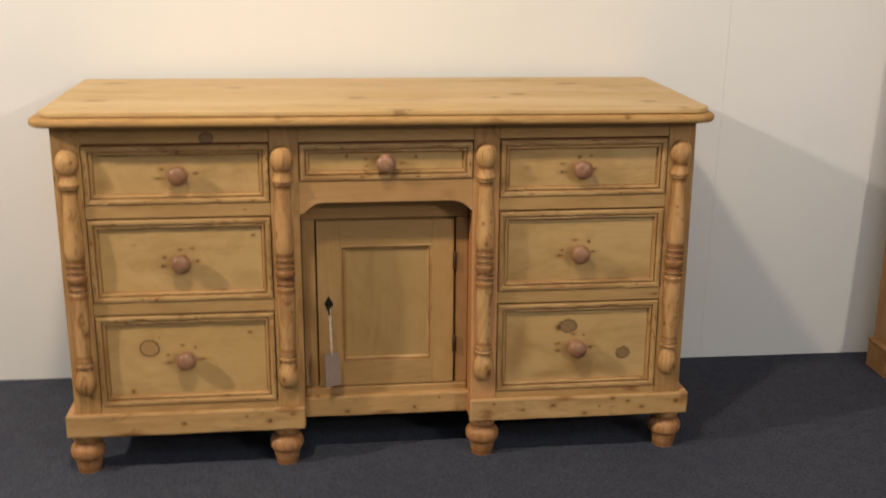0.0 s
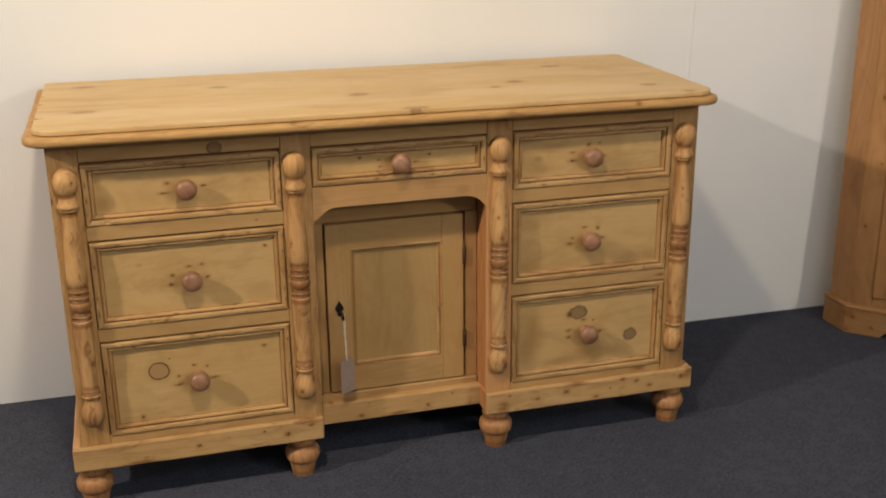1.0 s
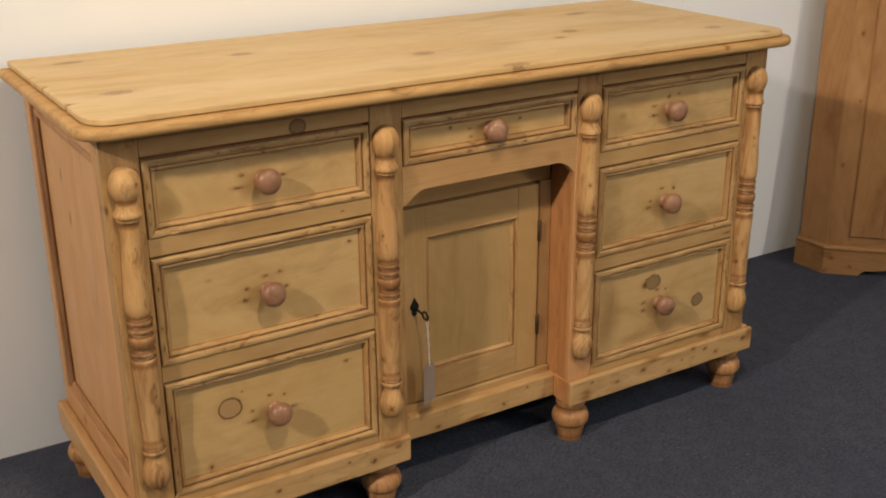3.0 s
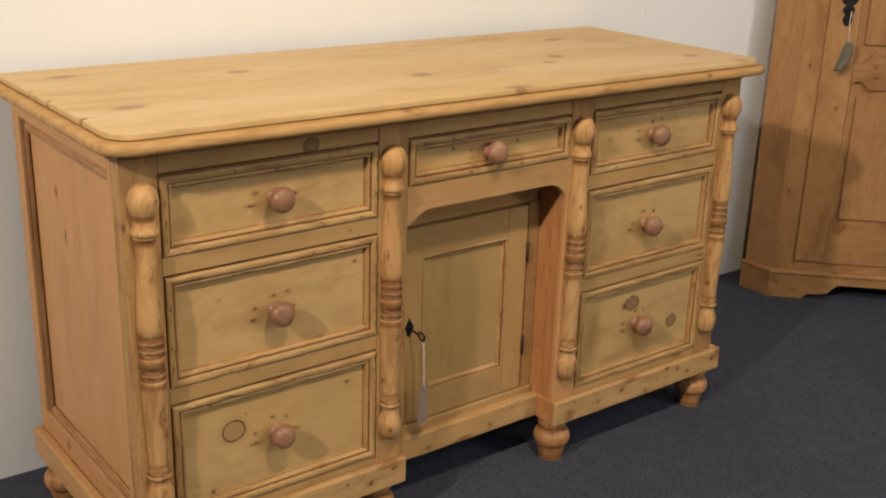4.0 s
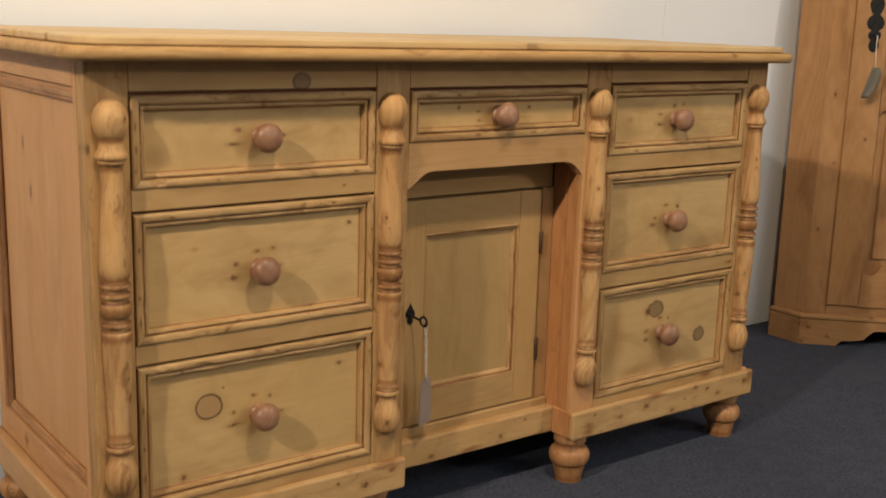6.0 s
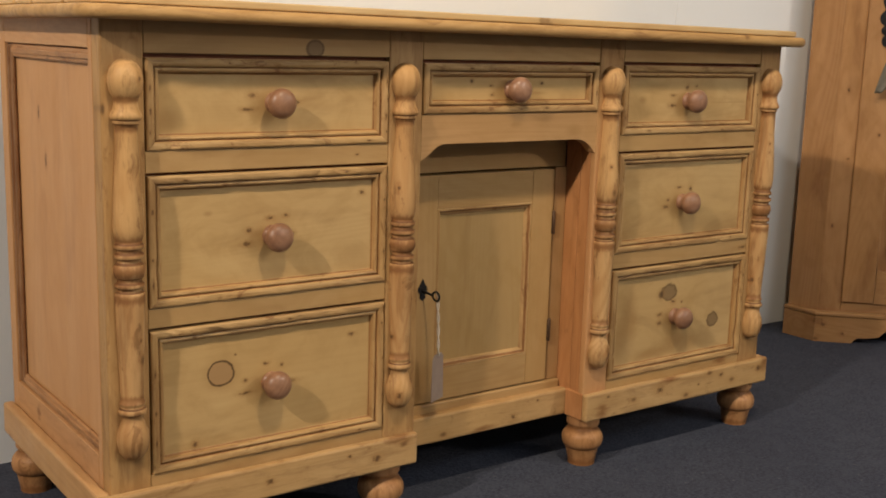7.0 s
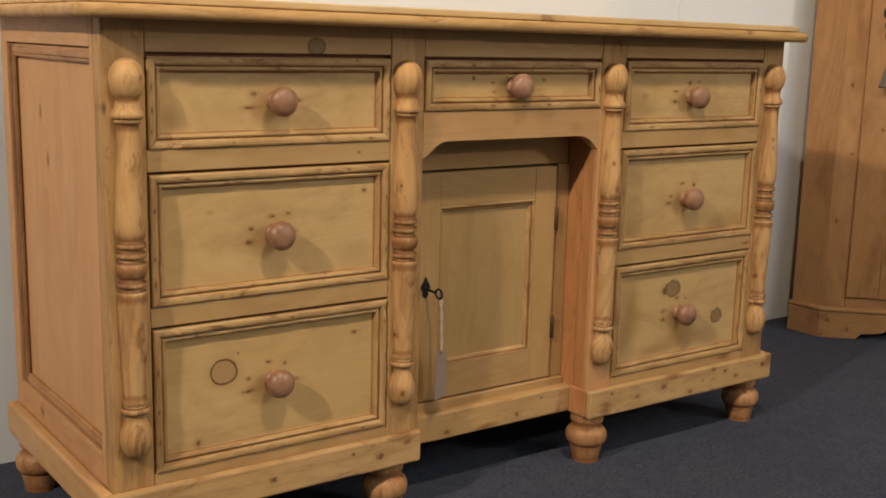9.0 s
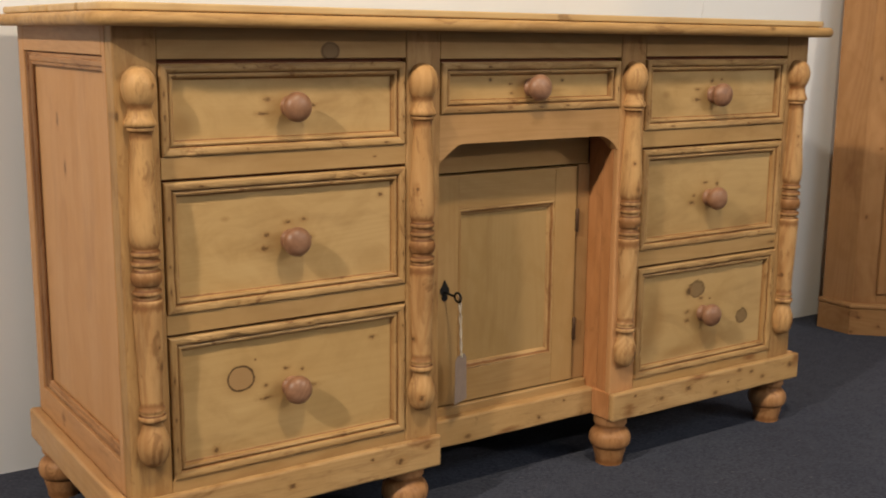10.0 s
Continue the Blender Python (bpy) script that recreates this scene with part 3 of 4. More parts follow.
def drawer(name, x0, x1, z0, z1, kx, kz, knots, label):
    mat = pine("pine_face_" + name, 0, PANEL_LIGHT, FACE_DARK, 0.22, 0.0, knots, 0.52, 0.0, 0.5, 0.05)
    front = part("drawer", box(x0, x1, GROUND, 0.035, z0, z1, 0.001), mat, dresser, label)
    # added strip behind the gap, coloured as the dim shade of the slot
    part("drawer_edge", box(x0 - G + 0.0003, x1 + G - 0.0003, 0.0150, 0.0300, z0 - 0.0003, z1 + 0.0045 + 0.001 * (z1 > 0.7), 0), M_SLOT_SHADE, front)
    for side, m in (("top", M_MOULD), ("bottom", M_MOULD), ("left", M_MOULD_Z), ("right", M_MOULD_Z)):
        part("moulding", mould_side(side, x0, x1, z0, z1, GROUND, DRAWER_PROFILE, (6, 7, 13)), m, front, more=(M_QUIRK,))
    part("knob", turned_out(KNOB_PROFILE, kx, GROUND + 0.0005, kz), M_KNOB, front, "turned pinkish-brown wooden knob")
    return front


G = 0.0019
drawer("upper_left", LEFT[0] + G, LEFT[1] - G, 0.6565, 0.7862, -0.451, 0.722, knob_marks_and_shade(-0.451, 0.722, False) + [((-0.62, 0, 0.70), (0.02, 0, 0.02), "pale")], "shallow pine drawer with moulded edge and one knob")
drawer("middle_left", LEFT[0] + G, LEFT[1] - G, 0.429, 0.6205, -0.455, 0.520, knob_marks_and_shade(-0.455, 0.520) + [((-0.295, 0, 0.578), (0.004, 0, 0.003), "stroke"), ((-0.56, 0, 0.56), (0.008, 0, 0.005), "pale")], "pine drawer with moulded edge and one knob")
drawer("lower_left", LEFT[0] + G, LEFT[1] - G, 0.177, 0.3945, -0.457, 0.287, knob_marks_and_shade(-0.457, 0.287) + [((-0.541, 0, 0.3125), (0.0215, 0, 0.0195), "ring"), ((-0.584, 0, 0.208), (0.004, 0, 0.005), "stroke"), ((-0.31, 0, 0.345), (0.005, 0, 0.003), "stroke"), ((-0.517, 0, 0.339), (0.002, 0, 0.002), "hole")], "deep pine drawer with a round knot beside its knob")
drawer("upper_middle", MIDDLE[0] + G, MIDDLE[1] - G, 0.7015, 0.7845, 0.007, 0.7415, knob_marks_and_shade(0.007, 0.7415, False, 0.6) + [((-0.080, 0, 0.755), (0.004, 0, 0.004), "hole"), ((0.076, 0, 0.752), (0.004, 0, 0.003), "hole"), ((0.06, 0, 0.735), (0.03, 0, 0.004), "pale")], "small shallow pine drawer above the door")
drawer("upper_right", RIGHT[0] + G, RIGHT[1] - G, 0.6565, 0.7862, 0.457, 0.719, knob_marks_and_shade(0.457, 0.719) + [((0.57, 0, 0.715), (0.06, 0, 0.0012), "pale"), ((0.33, 0, 0.72), (0.012, 0, 0.008), "pale")], "shallow pine drawer with moulded edge and one knob")
drawer("middle_right", RIGHT[0] + G, RIGHT[1] - G, 0.429, 0.6205, 0.459, 0.518, knob_marks_and_shade(0.459, 0.518), "pine drawer with moulded edge and one knob")
drawer("lower_right", RIGHT[0] + G, RIGHT[1] - G, 0.177, 0.3945, 0.460, 0.282, knob_marks_and_shade(0.460, 0.282) + [((0.440, 0, 0.333), (0.021, 0, 0.0175), "grey"), ((0.417, 0, 0.330), (0.008, 0, 0.009), "hole"), ((0.577, 0, 0.2605), (0.016, 0, 0.0145), "grey"), ((0.60, 0, 0.187), (0.011, 0, 0.009), "knot"), ((0.50, 0, 0.222), (0.08, 0, 0.022), "pale"), ((0.33, 0, 0.29), (0.025, 0, 0.07), "pale"), ((0.47, 0, 0.235), (0.035, 0, 0.02), "pale"), ((0.40, 0, 0.212), (0.06, 0, 0.012), "pale"), ((0.305, 0, 0.25), (0.02, 0, 0.05), "pale")], "deep pine drawer with two grey knots round its knob")

# arched apron over the kneehole
def arch_outline():
    x0, x1 = MIDDLE
    pts = [(x0, 0.7005), (x0, 0.625)]
    for k in range(9):
        a = k / 8
        pts.append((x0 + 0.006 + 0.042 * a, 0.627 + 0.0245 * math.sin(a * math.pi / 2) ** 1.15))
    for k in range(9):
        a = 1 - k / 8
        pts.append((x1 - 0.004 - 0.044 * a ** 1.2, 0.627 + 0.0245 * math.sin(a * math.pi / 2)))
    return pts + [(x1, 0.625), (x1, 0.7005)]


part("apron", extrude_outline(arch_outline(), FACE + 0.001, 0.026), pine("pine_apron", 0, (0.483, 0.292, 0.138), FACE_DARK, 0.5, 0.0, [((0.012, 0, 0.681), (0.014, 0, 0.006), "pale"), ((0.15, 0, 0.667), (0.02, 0, 0.012), "pale")]), dresser, "shaped apron with cut-away rounded corners")

# kneehole with its door
DOOR_Y = 0.075
for x0, x1 in ((-0.2525, -0.1885), (0.2065, 0.2665)):
    for y0, y1 in ((0.0175, 0.0425), (0.0435, 0.0835)):
        part("jamb", box(x0, x1, y0, y1, 0.11, 0.826), M_JAMB, dresser, "orange-toned pine jamb of the kneehole")
part("door_header", box(MIDDLE[0], MIDDLE[1], DOOR_Y + 0.009, 0.11, 0.5925, 0.79), M_DOOR_RAIL, dresser)
part("door_sill", box(MIDDLE[0] + 0.001, MIDDLE[1] - 0.001, DOOR_Y - 0.004, 0.11, 0.150, 0.173, 0.003), M_DOOR_RAIL, dresser)
part("door_post", box(MIDDLE[0], -0.1565, DOOR_Y + 0.009, 0.11, 0.1735, 0.592), M_DOOR, dresser)
part("door_post", box(0.1765, MIDDLE[1], DOOR_Y + 0.004, 0.11, 0.1735, 0.592), M_DOOR_POST, dresser)
# added dark backing that paints the shaded gap beside the door
part("door_rebate", box(0.160, 0.1763, DOOR_Y + 0.0245, 0.1095, 0.174, 0.5915, 0), M_GAP_SHADE, dresser)
door = part("door", box(-0.10, 0.121, DOOR_Y + 0.010, DOOR_Y + 0.018, 0.230, 0.535, 0.0005), M_DOOR_PANEL, dresser, "framed pine door with a recessed panel, closed")
part("door_stile", box(-0.1535, -0.0985, DOOR_Y, DOOR_Y + 0.024, 0.176, 0.589, 0.0012), M_DOOR, door)
part("door_stile", box(0.1195, 0.1715, DOOR_Y, DOOR_Y + 0.024, 0.176, 0.589, 0.0012), M_DOOR, door)
part("door_rail", box(-0.0983, 0.1193, DOOR_Y + 0.0006, DOOR_Y + 0.024, 0.529, 0.5888, 0.0008), M_DOOR_RAIL, door)
part("door_rail", box(-0.0983, 0.1193, DOOR_Y + 0.0006, DOOR_Y + 0.024, 0.1762, 0.235, 0.0008), M_DOOR_RAIL, door)
BEAD = ((0, 0), (0, 0.0085), (0.002, 0.0098), (0.0045, 0.0092), (0.006, 0.006), (0.0075, 0.0055), (0.0095, 0.0045), (0.012, 0.001), (0.0125, 0))
for side, m in (("top", M_MOULD), ("bottom", M_MOULD), ("left", M_DOOR), ("right", M_MOULD_Z)):
    part("bead", mould_side(side, -0.0985, 0.1195, 0.235, 0.529, DOOR_Y + 0.0102, BEAD, (3, 4)), m, door, more=(M_QUIRK,))
for z in (0.276, 0.487):
    hinge = lathe(((0.0032, z - 0.022), (0.0034, z - 0.021), (0.0034, z + 0.021), (0.0028, z + 0.022)), 0.173, DOOR_Y - 0.001, 10)
    add_box(hinge, 0.169, 0.178, DOOR_Y - 0.0008, DOOR_Y + 0.004, z - 0.02, z + 0.02)
    part("hinge", hinge, M_BRASS, door, "dull brown butt hinge")
leaf = extrude_outline([(-0.1275, 0.4065), (-0.1225, 0.397), (-0.1175, 0.389), (-0.118, 0.383), (-0.1225, 0.3795), (-0.1215, 0.372), (-0.1275, 0.367), (-0.1335, 0.372), (-0.1325, 0.3795), (-0.137, 0.383), (-0.1375, 0.389), (-0.1325, 0.397)], DOOR_Y - 0.0016, DOOR_Y + 0.002)
part("escutcheon", leaf, M_IRON, door, "dark spade-shaped keyhole plate")

# plinth
PZ0, PZ1, PF = 0.105, 0.1605, -0.012


def plinth_board(x0, x1, y0, y1, mat=M_PLINTH):
    return part("plinth_board", weather(box(x0, x1, y0, y1, PZ0, PZ1, 0.0045), 0.001), mat, dresser)


plinth_board(-0.739, -0.1885, PF, 0.0025)
plinth_board(0.2025, 0.740, PF, 0.0025)
part("plinth_board", weather(box(-0.2055, 0.2195, 0.052, 0.075, PZ0, 0.1575, 0.0045), 0.001), M_PLINTH, dresser)
part("plinth_board", box(-0.205, -0.1895, 0.003, 0.0515, PZ0, PZ1 - 0.001, 0.003), M_JAMB, dresser)
part("plinth_board", box(0.2035, 0.219, 0.003, 0.0515, PZ0, PZ1 - 0.001, 0.003), M_JAMB, dresser)
M_PLINTH_Y = pine("pine_plinth_side", 1, (0.53, 0.32, 0.15), (0.39, 0.21, 0.085), 0.55, 0.08, (), 0.45, 0.2)
plinth_board(-0.739, SIDE_L - 0.0003, 0.003, BACK, M_PLINTH_Y)
plinth_board(SIDE_R + 0.0003, 0.740, 0.003, BACK, M_PLINTH_Y)

# split turned columns
DROP_BALL = [(0.004, 0.2105), (0.013, 0.2125), (0.02, 0.222), (0.0235, 0.238), (0.0225, 0.252), (0.0175, 0.265)]
LOWER_RINGS = [(0.0142, 0.2725), (0.0145, 0.2775), (0.0195, 0.2795), (0.0205, 0.2835), (0.0195, 0.2875), (0.0172, 0.2895), (0.0172, 0.2925), (0.0188, 0.2945), (0.0188, 0.298), (0.0165, 0.3005)]
LOWER_SHAFT = [(0.0162, 0.306), (0.0168, 0.33), (0.0192, 0.39), (0.0208, 0.44), (0.0212, 0.455)]
MIDDLE_RINGS = [(0.0205, 0.4588), (0.0165, 0.4602), (0.0165, 0.4642), (0.0208, 0.4658), (0.0208, 0.4715), (0.0165, 0.4733), (0.0165, 0.4778), (0.0202, 0.4805), (0.0226, 0.49), (0.0208, 0.499), (0.0165, 0.502), (0.0165, 0.506), (0.0208, 0.508), (0.0208, 0.514), (0.0165, 0.516), (0.0165, 0.52), (0.0208, 0.522), (0.0208, 0.5275), (0.0178, 0.5298), (0.0178, 0.5325)]
UPPER_SHAFT = [(0.02, 0.537), (0.0218, 0.551), (0.0212, 0.575), (0.0185, 0.62), (0.016, 0.665), (0.0152, 0.69), (0.0152, 0.694)]
COLLAR = [(0.0186, 0.696), (0.0186, 0.6995), (0.0178, 0.7005), (0.0212, 0.7022), (0.0222, 0.7062), (0.0208, 0.7105), (0.0178, 0.716), (0.0165, 0.724), (0.0168, 0.7305), (0.0185, 0.7335)]
CAP_BALL = [(0.0222, 0.7405), (0.0247, 0.7525), (0.0242, 0.7605), (0.0215, 0.7705), (0.0165, 0.778), (0.0095, 0.7828), (0.001, 0.7845)]
COLUMN = DROP_BALL + LOWER_RINGS + LOWER_SHAFT + MIDDLE_RINGS + UPPER_SHAFT + COLLAR + CAP_BALL
for x in (-0.686, -0.2245, 0.2345, 0.687):
    turned = lathe(COLUMN, x, -0.001, 32)
    for f in turned.faces:      # darker brown on the steep sides of the turned grooves
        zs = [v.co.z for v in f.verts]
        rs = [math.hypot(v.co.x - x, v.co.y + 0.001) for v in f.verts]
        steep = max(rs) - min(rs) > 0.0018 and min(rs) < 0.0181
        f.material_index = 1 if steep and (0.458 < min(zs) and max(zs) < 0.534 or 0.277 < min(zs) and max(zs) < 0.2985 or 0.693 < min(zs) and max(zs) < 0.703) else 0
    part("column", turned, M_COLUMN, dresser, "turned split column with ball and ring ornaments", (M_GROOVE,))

# feet
FOOT = smooth_profile([(0.0250, 0.0), (0.0264, 0.006), (0.0270, 0.014), (0.0295, 0.026), (0.0318, 0.036), (0.0325, 0.0405), (0.0348, 0.0425), (0.0388, 0.048), (0.0405, 0.058), (0.0385, 0.068), (0.033, 0.0755), (0.0288, 0.0805), (0.0292, 0.085), (0.0322, 0.089), (0.0325, 0.095), (0.0318, 0.100), (0.031, 0.1052)], 3)
# darker bands round the neck, the crease and the bottom of the foot
M_FOOT = pine("pine_foot", 2, (0.475, 0.258, 0.117), (0.28, 0.124, 0.048), 0.5, 0.42, [((0, 0, 0.080), (0, 0, 0.005), "smear"), ((0, 0, 0.041), (0, 0, 0.003), "smear"), ((0, 0, 0.012), (0, 0, 0.007), "smear")], 0.46, 0.15, 0.6)
for x, y in ((-0.702, 0.031), (-0.236, 0.031), (0.239, 0.033), (0.699, 0.033), (-0.700, 0.455), (0.699, 0.455)):
    part("bun_foot", lathe(FOOT, x, y, 28), M_FOOT, dresser, "small turned bun foot")

# top: a board on a half-round moulded edge; the old case has sunk a little towards its right end
def sunk(bm):
    for v in bm.verts:
        v.co.z -= 0.0054 * v.co.x
    return bm


top_edge = part("top_edge", sunk(slab(rounded_rectangle(-0.757, 0.757, -0.052, 0.512, 0.05), 0.8330, 0.8522, 0.0085, 4)), M_TOP_EDGE, dresser, "rounded moulding under the edge of the top")
# added filler, dark to draw the shaded line under the board
part("top_core", sunk(slab(rounded_rectangle(-0.732, 0.739, -0.027, 0.510, 0.042), 0.8520, 0.8535)), M_GAP_SHADE, dresser)
part("top_board", sunk(slab(rounded_rectangle(-0.738, 0.745, -0.034, 0.517, 0.045, notches=(0.335, 0.245, 0.094)), 0.8533, 0.8645, 0.0028, 3)), M_TOP, dresser, "pale pine top with scattered brown knots")
for f in top_edge.data.polygons:
    f.use_smooth = abs(f.normal.z) < 0.98


# ---- key with its price tag in the dresser door ----
def tube(points, radius, segments=8):
    bm = bmesh.new()
    rows = []
    for i, p in enumerate(points):
        a, b = Vector(points[max(i - 1, 0)]), Vector(points[min(i + 1, len(points) - 1)])
        d = (b - a).normalized()
        u = d.cross(Vector((0.3, 1, 0.2))).normalized()
        v = d.cross(u)
        rows.append([bm.verts.new(Vector(p) + radius * (math.cos(2 * math.pi * k / segments) * u + math.sin(2 * math.pi * k / segments) * v)) for k in range(segments)])
    for a, b in zip(rows, rows[1:]):
        for k in range(segments):
            bm.faces.new((a[k], a[(k + 1) % segments], b[(k + 1) % segments], b[k])).smooth = True
    bm.faces.new(list(reversed(rows[0])))
    bm.faces.new(rows[-1])
    bmesh.ops.recalc_face_normals(bm, faces=bm.faces)
    return bm


tag = thing("key_with_tag", "small iron key with a blank card tag on white string", "key")
KX, KZ, KY = -0.1275, 0.384, DOOR_Y
key = tube([(KX, KY + 0.004, KZ), (KX, KY - 0.014, KZ), (KX, KY - 0.033, KZ - 0.001)], 0.0022)
ring = [(KX, KY - 0.042 + 0.010 * math.cos(a * math.pi / 8), KZ - 0.001 + 0.008 * math.sin(a * math.pi / 8)) for a in range(17)]
part("key", key, M_IRON, tag, "dark iron key shank")
part("key_bow", tube(ring, 0.0019), M_IRON, tag)
OUT = KY - 0.049
for turn in (0.0, math.pi):      # two strands twisted together
    strand = []
    for k in range(33):
        v = k / 32
        spread = 0.0022 * (1 - 0.45 * v) * math.cos(turn + 15.0 * v)
        strand.append((KX + 0.001 + 0.003 * v + spread, OUT + 0.003 * (1 - v) ** 3 + 0.001 + 0.0012 * math.sin(turn + 15.0 * v), KZ + 0.006 - 0.113 * v))
    part("string", tube(strand, 0.0013), M_STRING, tag, "white cotton string")
card = extrude_outline([(-0.012, 0.0), (0.012, 0.0), (0.0185, -0.008), (0.020, -0.086), (-0.020, -0.086), (-0.0185, -0.008)], -0.0004, 0.0004)
bmesh.ops.transform(card, matrix=pose(KX + 0.004, OUT + 0.002, KZ - 0.103, 1, -2, 24), verts=card.verts)
part("tag_card", card, M_CARD, tag, "blank buff card tag")

# ---- corner cupboard across the corner of the partitions ----
CX, CY = 1.476, 0.388
cup = thing("corner_cupboard", "honey-coloured pine corner cupboard with a panelled door and scalloped plinth", "cupboard", pose(CX, CY, 0, 0, 0, -45))
W, RET, TALL = 0.80, 0.101, 1.95
h = RET / math.sqrt(2)


def ring_outline(grow):
    """Plan of the cupboard in its own axes: front along x from 0 to W, returns at 45 degrees, corner at the back."""
    g = grow
    k = g * math.tan(radians(22.5))
    return [(-k, -g), (W + k, -g), (W + h + g * 0.7071, h - g * 0.7071), (W / 2 + 0.02, h + W / 2 + h - 0.02), (W / 2 - 0.02, h + W / 2 + h - 0.02), (-h - g * 0.7071, h - g * 0.7071)]


body = slab([(0.012, 0.022), (W - 0.012, 0.022), (W + h - 0.01, h + 0.012), (W / 2 + 0.02, h + W / 2 + h - 0.05), (W / 2 - 0.02, h + W / 2 + h - 0.05), (-h + 0.01, h + 0.012)], 0.05, TALL - 0.02)
part("body", body, M_CUP, cup)


def slanted(x0, y0, x1, y1, depth, z0, z1, edge=0.0015):
    """An upright board whose outer face runs from x0, y0 to x1, y1, with its body behind on the left-hand side."""
    d = Vector((x1 - x0, y1 - y0, 0)).normalized()
    n = Vector((-d.y, d.x, 0)) * depth
    bm = slab([(x0, y0), (x1, y1), (x1 + n.x, y1 + n.y), (x0 + n.x, y0 + n.y)], z0, z1)
    if edge:
        bmesh.ops.bevel(bm, geom=list(bm.edges), offset=edge, segments=2, affect="EDGES", profile=0.5)
    return bm


part("return_board", slanted(-h, h, 0, 0, 0.018, 0.088, TALL), M_CUP, cup)
part("return_board", slanted(W, 0, W + h, h, 0.018, 0.088, TALL), M_CUP, cup)
part("front_stile", box(0.0015, 0.062, 0.0, 0.021, 0.088, TALL), M_CUP, cup)
part("front_stile", box(W - 0.062, W - 0.0015, 0.0, 0.021, 0.088, TALL), M_CUP, cup)
part("front_rail", box(0.0625, W - 0.0625, 0.0005, 0.021, 0.088, 0.122), M_CUP_RAIL, cup)
part("front_rail", box(0.0625, W - 0.0625, 0.0005, 0.021, 1.83, TALL), M_CUP_RAIL, cup)

DX0, DX1, DZ0, DZ1 = 0.0622, W - 0.0622, 0.1225, 1.8285
SW = 0.088
cup_door = part("door", box(DX0 + 0.05, DX1 - 0.05, 0.006, 0.016, 0.2, 1.75, 0.001), M_CUP, cup, "closed pine door with two shaped sunk panels")
part("door_stile", box(DX0, DX0 + SW, -0.006, 0.014, DZ0, DZ1, 0.0035), M_CUP, cup_door)
part("door_stile", box(DX1 - SW, DX1, -0.006, 0.014, DZ0, DZ1, 0.0035), M_CUP, cup_door)
IX0, IX1 = DX0 + SW + 0.0005, DX1 - SW - 0.0005


def curl(u, lift):
    """The shaped edge of a door opening: a small round ear at each end, a cusp, then a slow sweep to the middle."""
    edge = min(u, 1 - u)
    if edge < 0.085:
        return -lift * math.sin(math.pi * edge / 0.085) ** 0.6
    return lift * (0.5 + 0.5 * math.cos(math.pi * min(1.0, (edge - 0.085) / 0.30))) - 0.2 * lift


def shaped_rail(z0, z1, up, down):
    """A door rail whose upper and lower edges may be shaped."""
    n = 60
    low = [(IX0 + (IX1 - IX0) * i / n, z0 - curl(i / n, down)) for i in range(n + 1)]
    high = [(IX0 + (IX1 - IX0) * i / n, z1 + curl(i / n, up)) for i in range(n, -1, -1)]
    return extrude_outline(low + high, -0.0054, 0.014)


part("door_rail", shaped_rail(DZ0, 0.232, 0.017, 0.0), M_CUP_RAIL, cup_door)
part("door_rail", shaped_rail(0.668, 0.748, 0.014, 0.014), M_CUP_RAIL, cup_door)
part("door_rail", shaped_rail(1.70, DZ1, 0.0, 0.014), M_CUP_RAIL, cup_door)
for z0, z1 in ((0.262, 0.638), (0.786, 1.668)):
    field = box(IX0 + 0.022, IX1 - 0.022, -0.001, 0.0058, z0, z1, 0.0046)
    part("door_panel", field, M_CUP, cup_door)
HAND = 0.115
iron = smooth_profile([(0.88 * x, z) for x, z in [(0.0, 0.190), (0.008, 0.182), (0.012, 0.168), (0.008, 0.152), (0.016, 0.142), (0.021, 0.128), (0.017, 0.112), (0.011, 0.101), (0.018, 0.094), (0.0255, 0.080), (0.022, 0.066), (0.011, 0.058), (0.017, 0.052), (0.0185, 0.044), (0.0155, 0.037), (0.009, 0.032), (0.014, 0.024), (0.0145, 0.014), (0.009, 0.004), (0.0, 0.0)]], 3)
plate = extrude_outline([(HAND + x, 0.838 + z) for x, z in iron] + [(HAND - x, 0.838 + z) for x, z in reversed(iron[1:-1])], -0.0085, -0.0055)
part("escutcheon", plate, M_IRON, cup_door, "tall pierced black iron keyhole plate")

# plinth of the cupboard: plain returns, scalloped front, moulded upper edge
PT = 0.092


def scallop():
    """Lower outline of the plinth front: a foot, a quick rise, a long flat ogee and a second step, mirrored on the other side."""
    pts = [(-0.006, 0.0), (0.094, 0.0)]
    for i in range(7):
        a = i / 6
        pts.append((0.095 + 0.023 * a, 0.003 + 0.019 * math.sin(a * math.pi / 2)))
    for i in range(1, 7):
        a = i / 6
        pts.append((0.118 + 0.054 * a, 0.022 + 0.006 * a * a))
    for i in range(1, 7):
        a = i / 6
        pts.append((0.172 + 0.036 * a, 0.028 + 0.028 * math.sin(a * math.pi / 2)))
    right = [(W - x, z) for x, z in reversed(pts)]
    return pts + right + [(W + 0.006, PT - 0.012), (-0.006, PT - 0.012)]


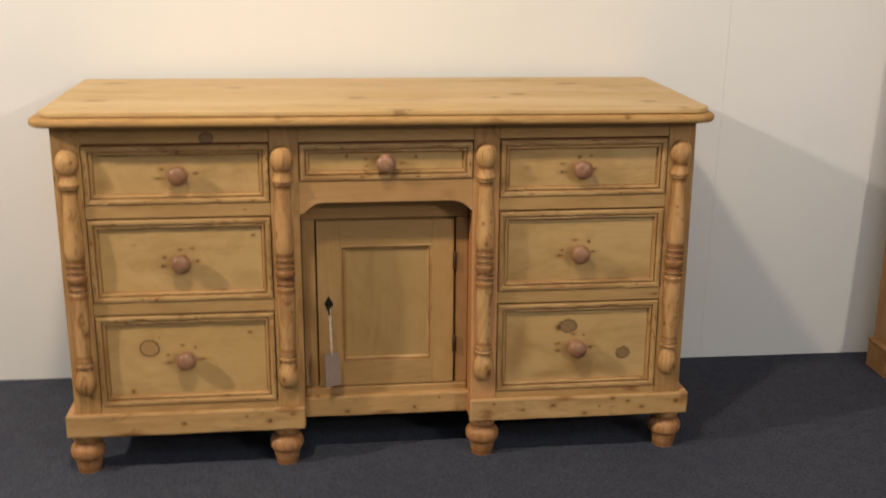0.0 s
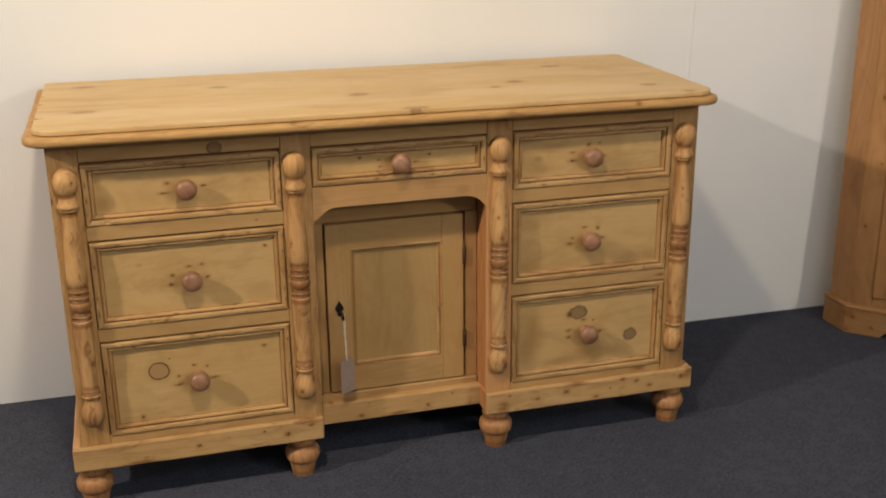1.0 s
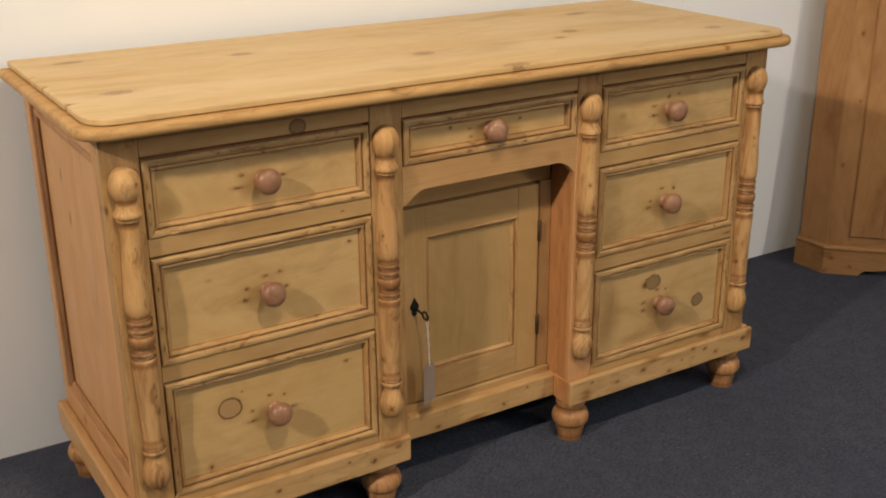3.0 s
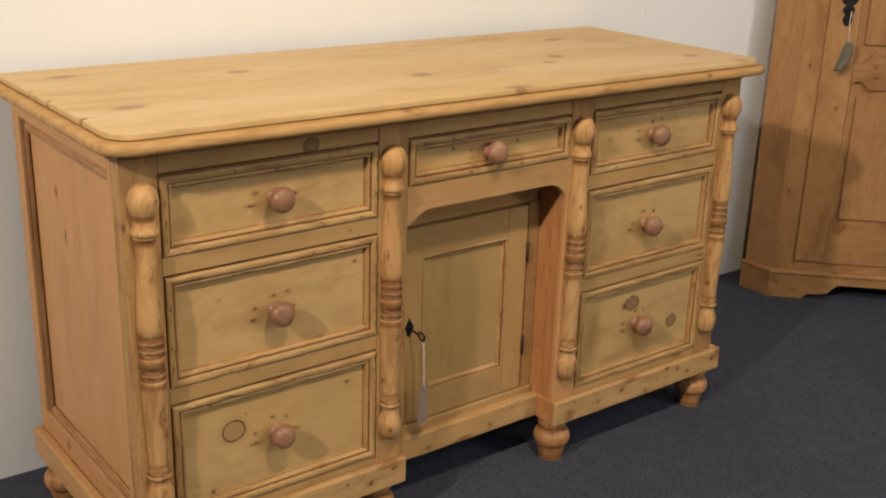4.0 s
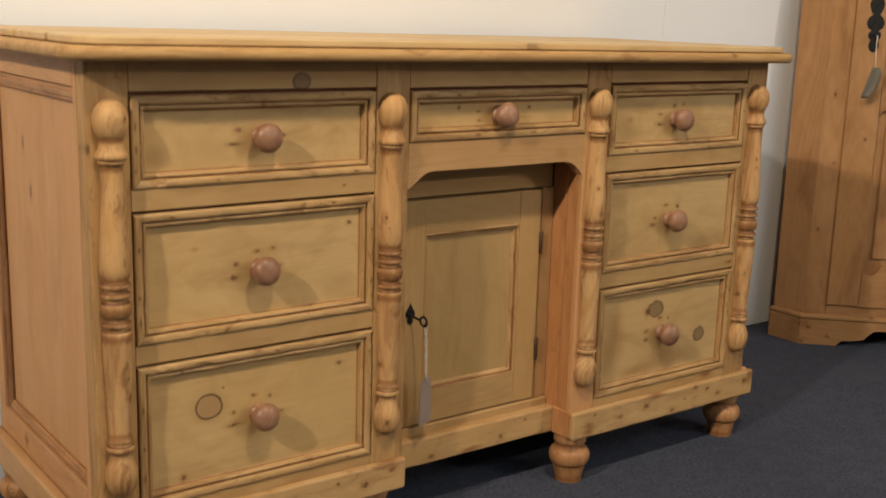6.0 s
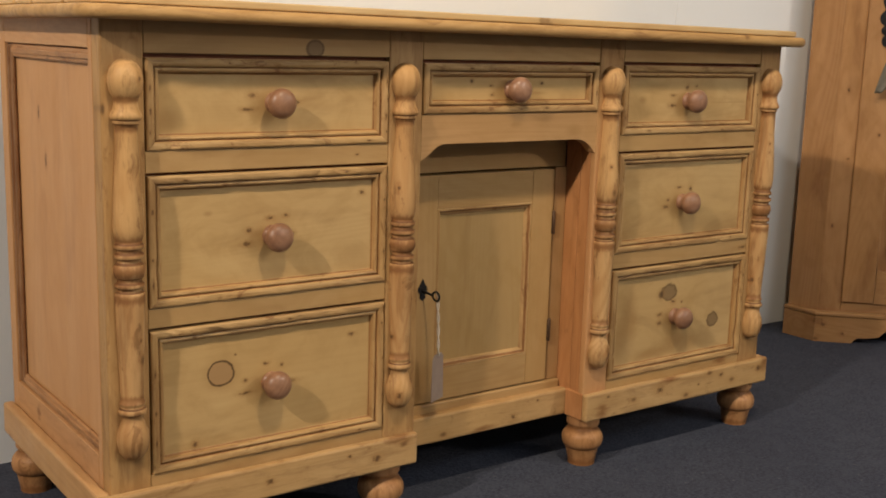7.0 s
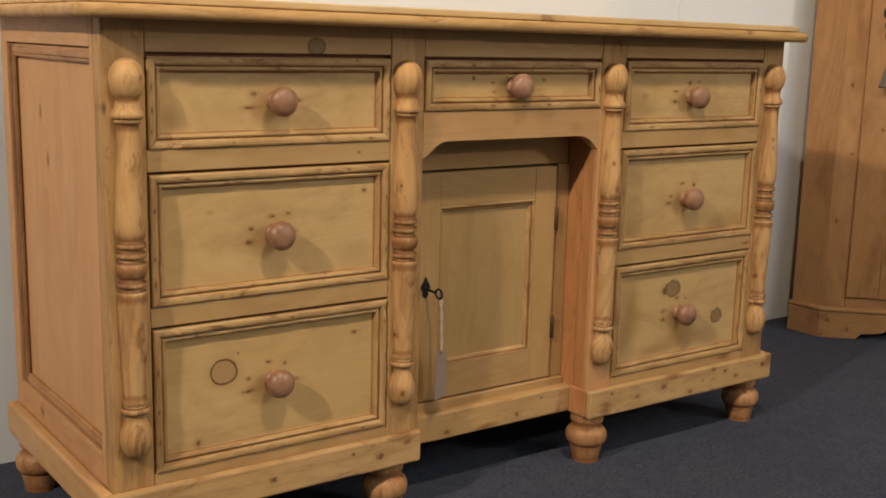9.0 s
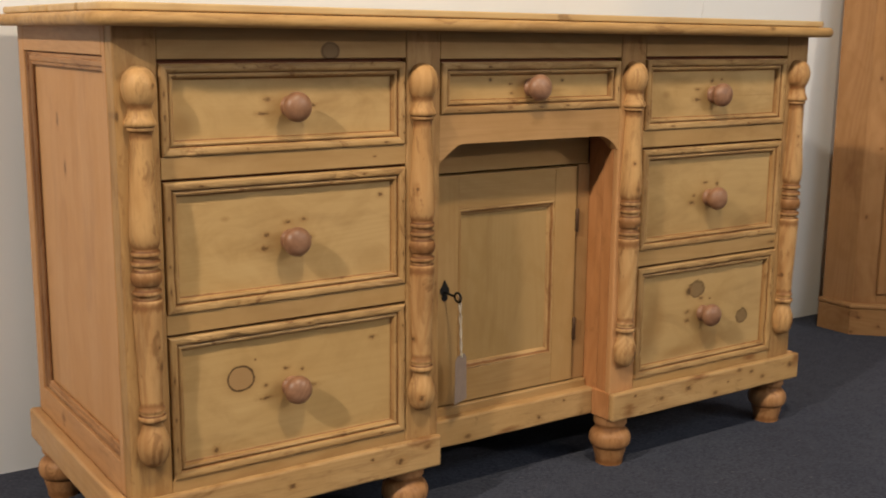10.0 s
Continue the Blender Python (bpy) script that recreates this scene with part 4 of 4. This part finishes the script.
part("plinth_front", extrude_outline(scallop(), -0.016, 0.0), M_CUP_RAIL, cup, "scalloped plinth board")
part("plinth_side", slanted(-h - 0.0113, h - 0.0113, -0.0066, -0.016, 0.016, 0.0, PT - 0.012), M_CUP_RAIL, cup)
part("plinth_side", slanted(W + 0.0066, -0.016, W + h + 0.0113, h - 0.0113, 0.016, 0.0, PT - 0.012), M_CUP_RAIL, cup)
cap = slab(ring_outline(0.018), PT - 0.0118, PT + 0.002, 0.005, 3)
part("plinth_moulding", cap, M_CUP_RAIL, cup)

# tag on the cupboard's key: a curled card
tag2 = thing("cupboard_tag", "curled grey card tag on white string, hanging from the cupboard key", "tag", pose(CX, CY, 0, 0, 0, -45))
part("key", tube([(HAND, -0.004, 0.882), (HAND, -0.030, 0.882), (HAND, -0.044, 0.881)], 0.003), M_IRON, tag2, "dark iron key")
part("string", tube([(HAND, -0.044, 0.884), (HAND - 0.001, -0.046, 0.86), (HAND + 0.001, -0.046, 0.83), (HAND + 0.003, -0.046, 0.798)], 0.0011), M_STRING, tag2, "white string")
curled = bmesh.new()
rows = []
for i in range(11):
    v = i / 10
    mid, half = HAND + 0.004 - 0.024 * v * v, 0.0175 * (math.sin(math.pi * (0.16 + 0.70 * v))) ** 0.7
    ring = []
    for back in (0.0, 0.0008):
        ring.append([curled.verts.new((mid + half * u, -0.0455 + back - 0.006 * u * u, 0.799 - 0.083 * v)) for u in (-0.9, -0.45, 0.0, 0.5, 1.0)])
    rows.append(ring)
for (a0, b0), (a1, b1) in zip(rows, rows[1:]):
    for k in range(4):
        curled.faces.new((a0[k], a1[k], a1[k + 1], a0[k + 1])).smooth = True
        curled.faces.new((b0[k + 1], b1[k + 1], b1[k], b0[k])).smooth = True
    curled.faces.new((a0[0], b0[0], b1[0], a1[0]))
    curled.faces.new((a0[4], a1[4], b1[4], b0[4]))
for a0, b0 in (rows[0], rows[-1]):
    for k in range(4):
        curled.faces.new((a0[k], a0[k + 1], b0[k + 1], b0[k]))
bmesh.ops.recalc_face_normals(curled, faces=curled.faces)
part("tag_card", curled, M_TAG_GREY, tag2)
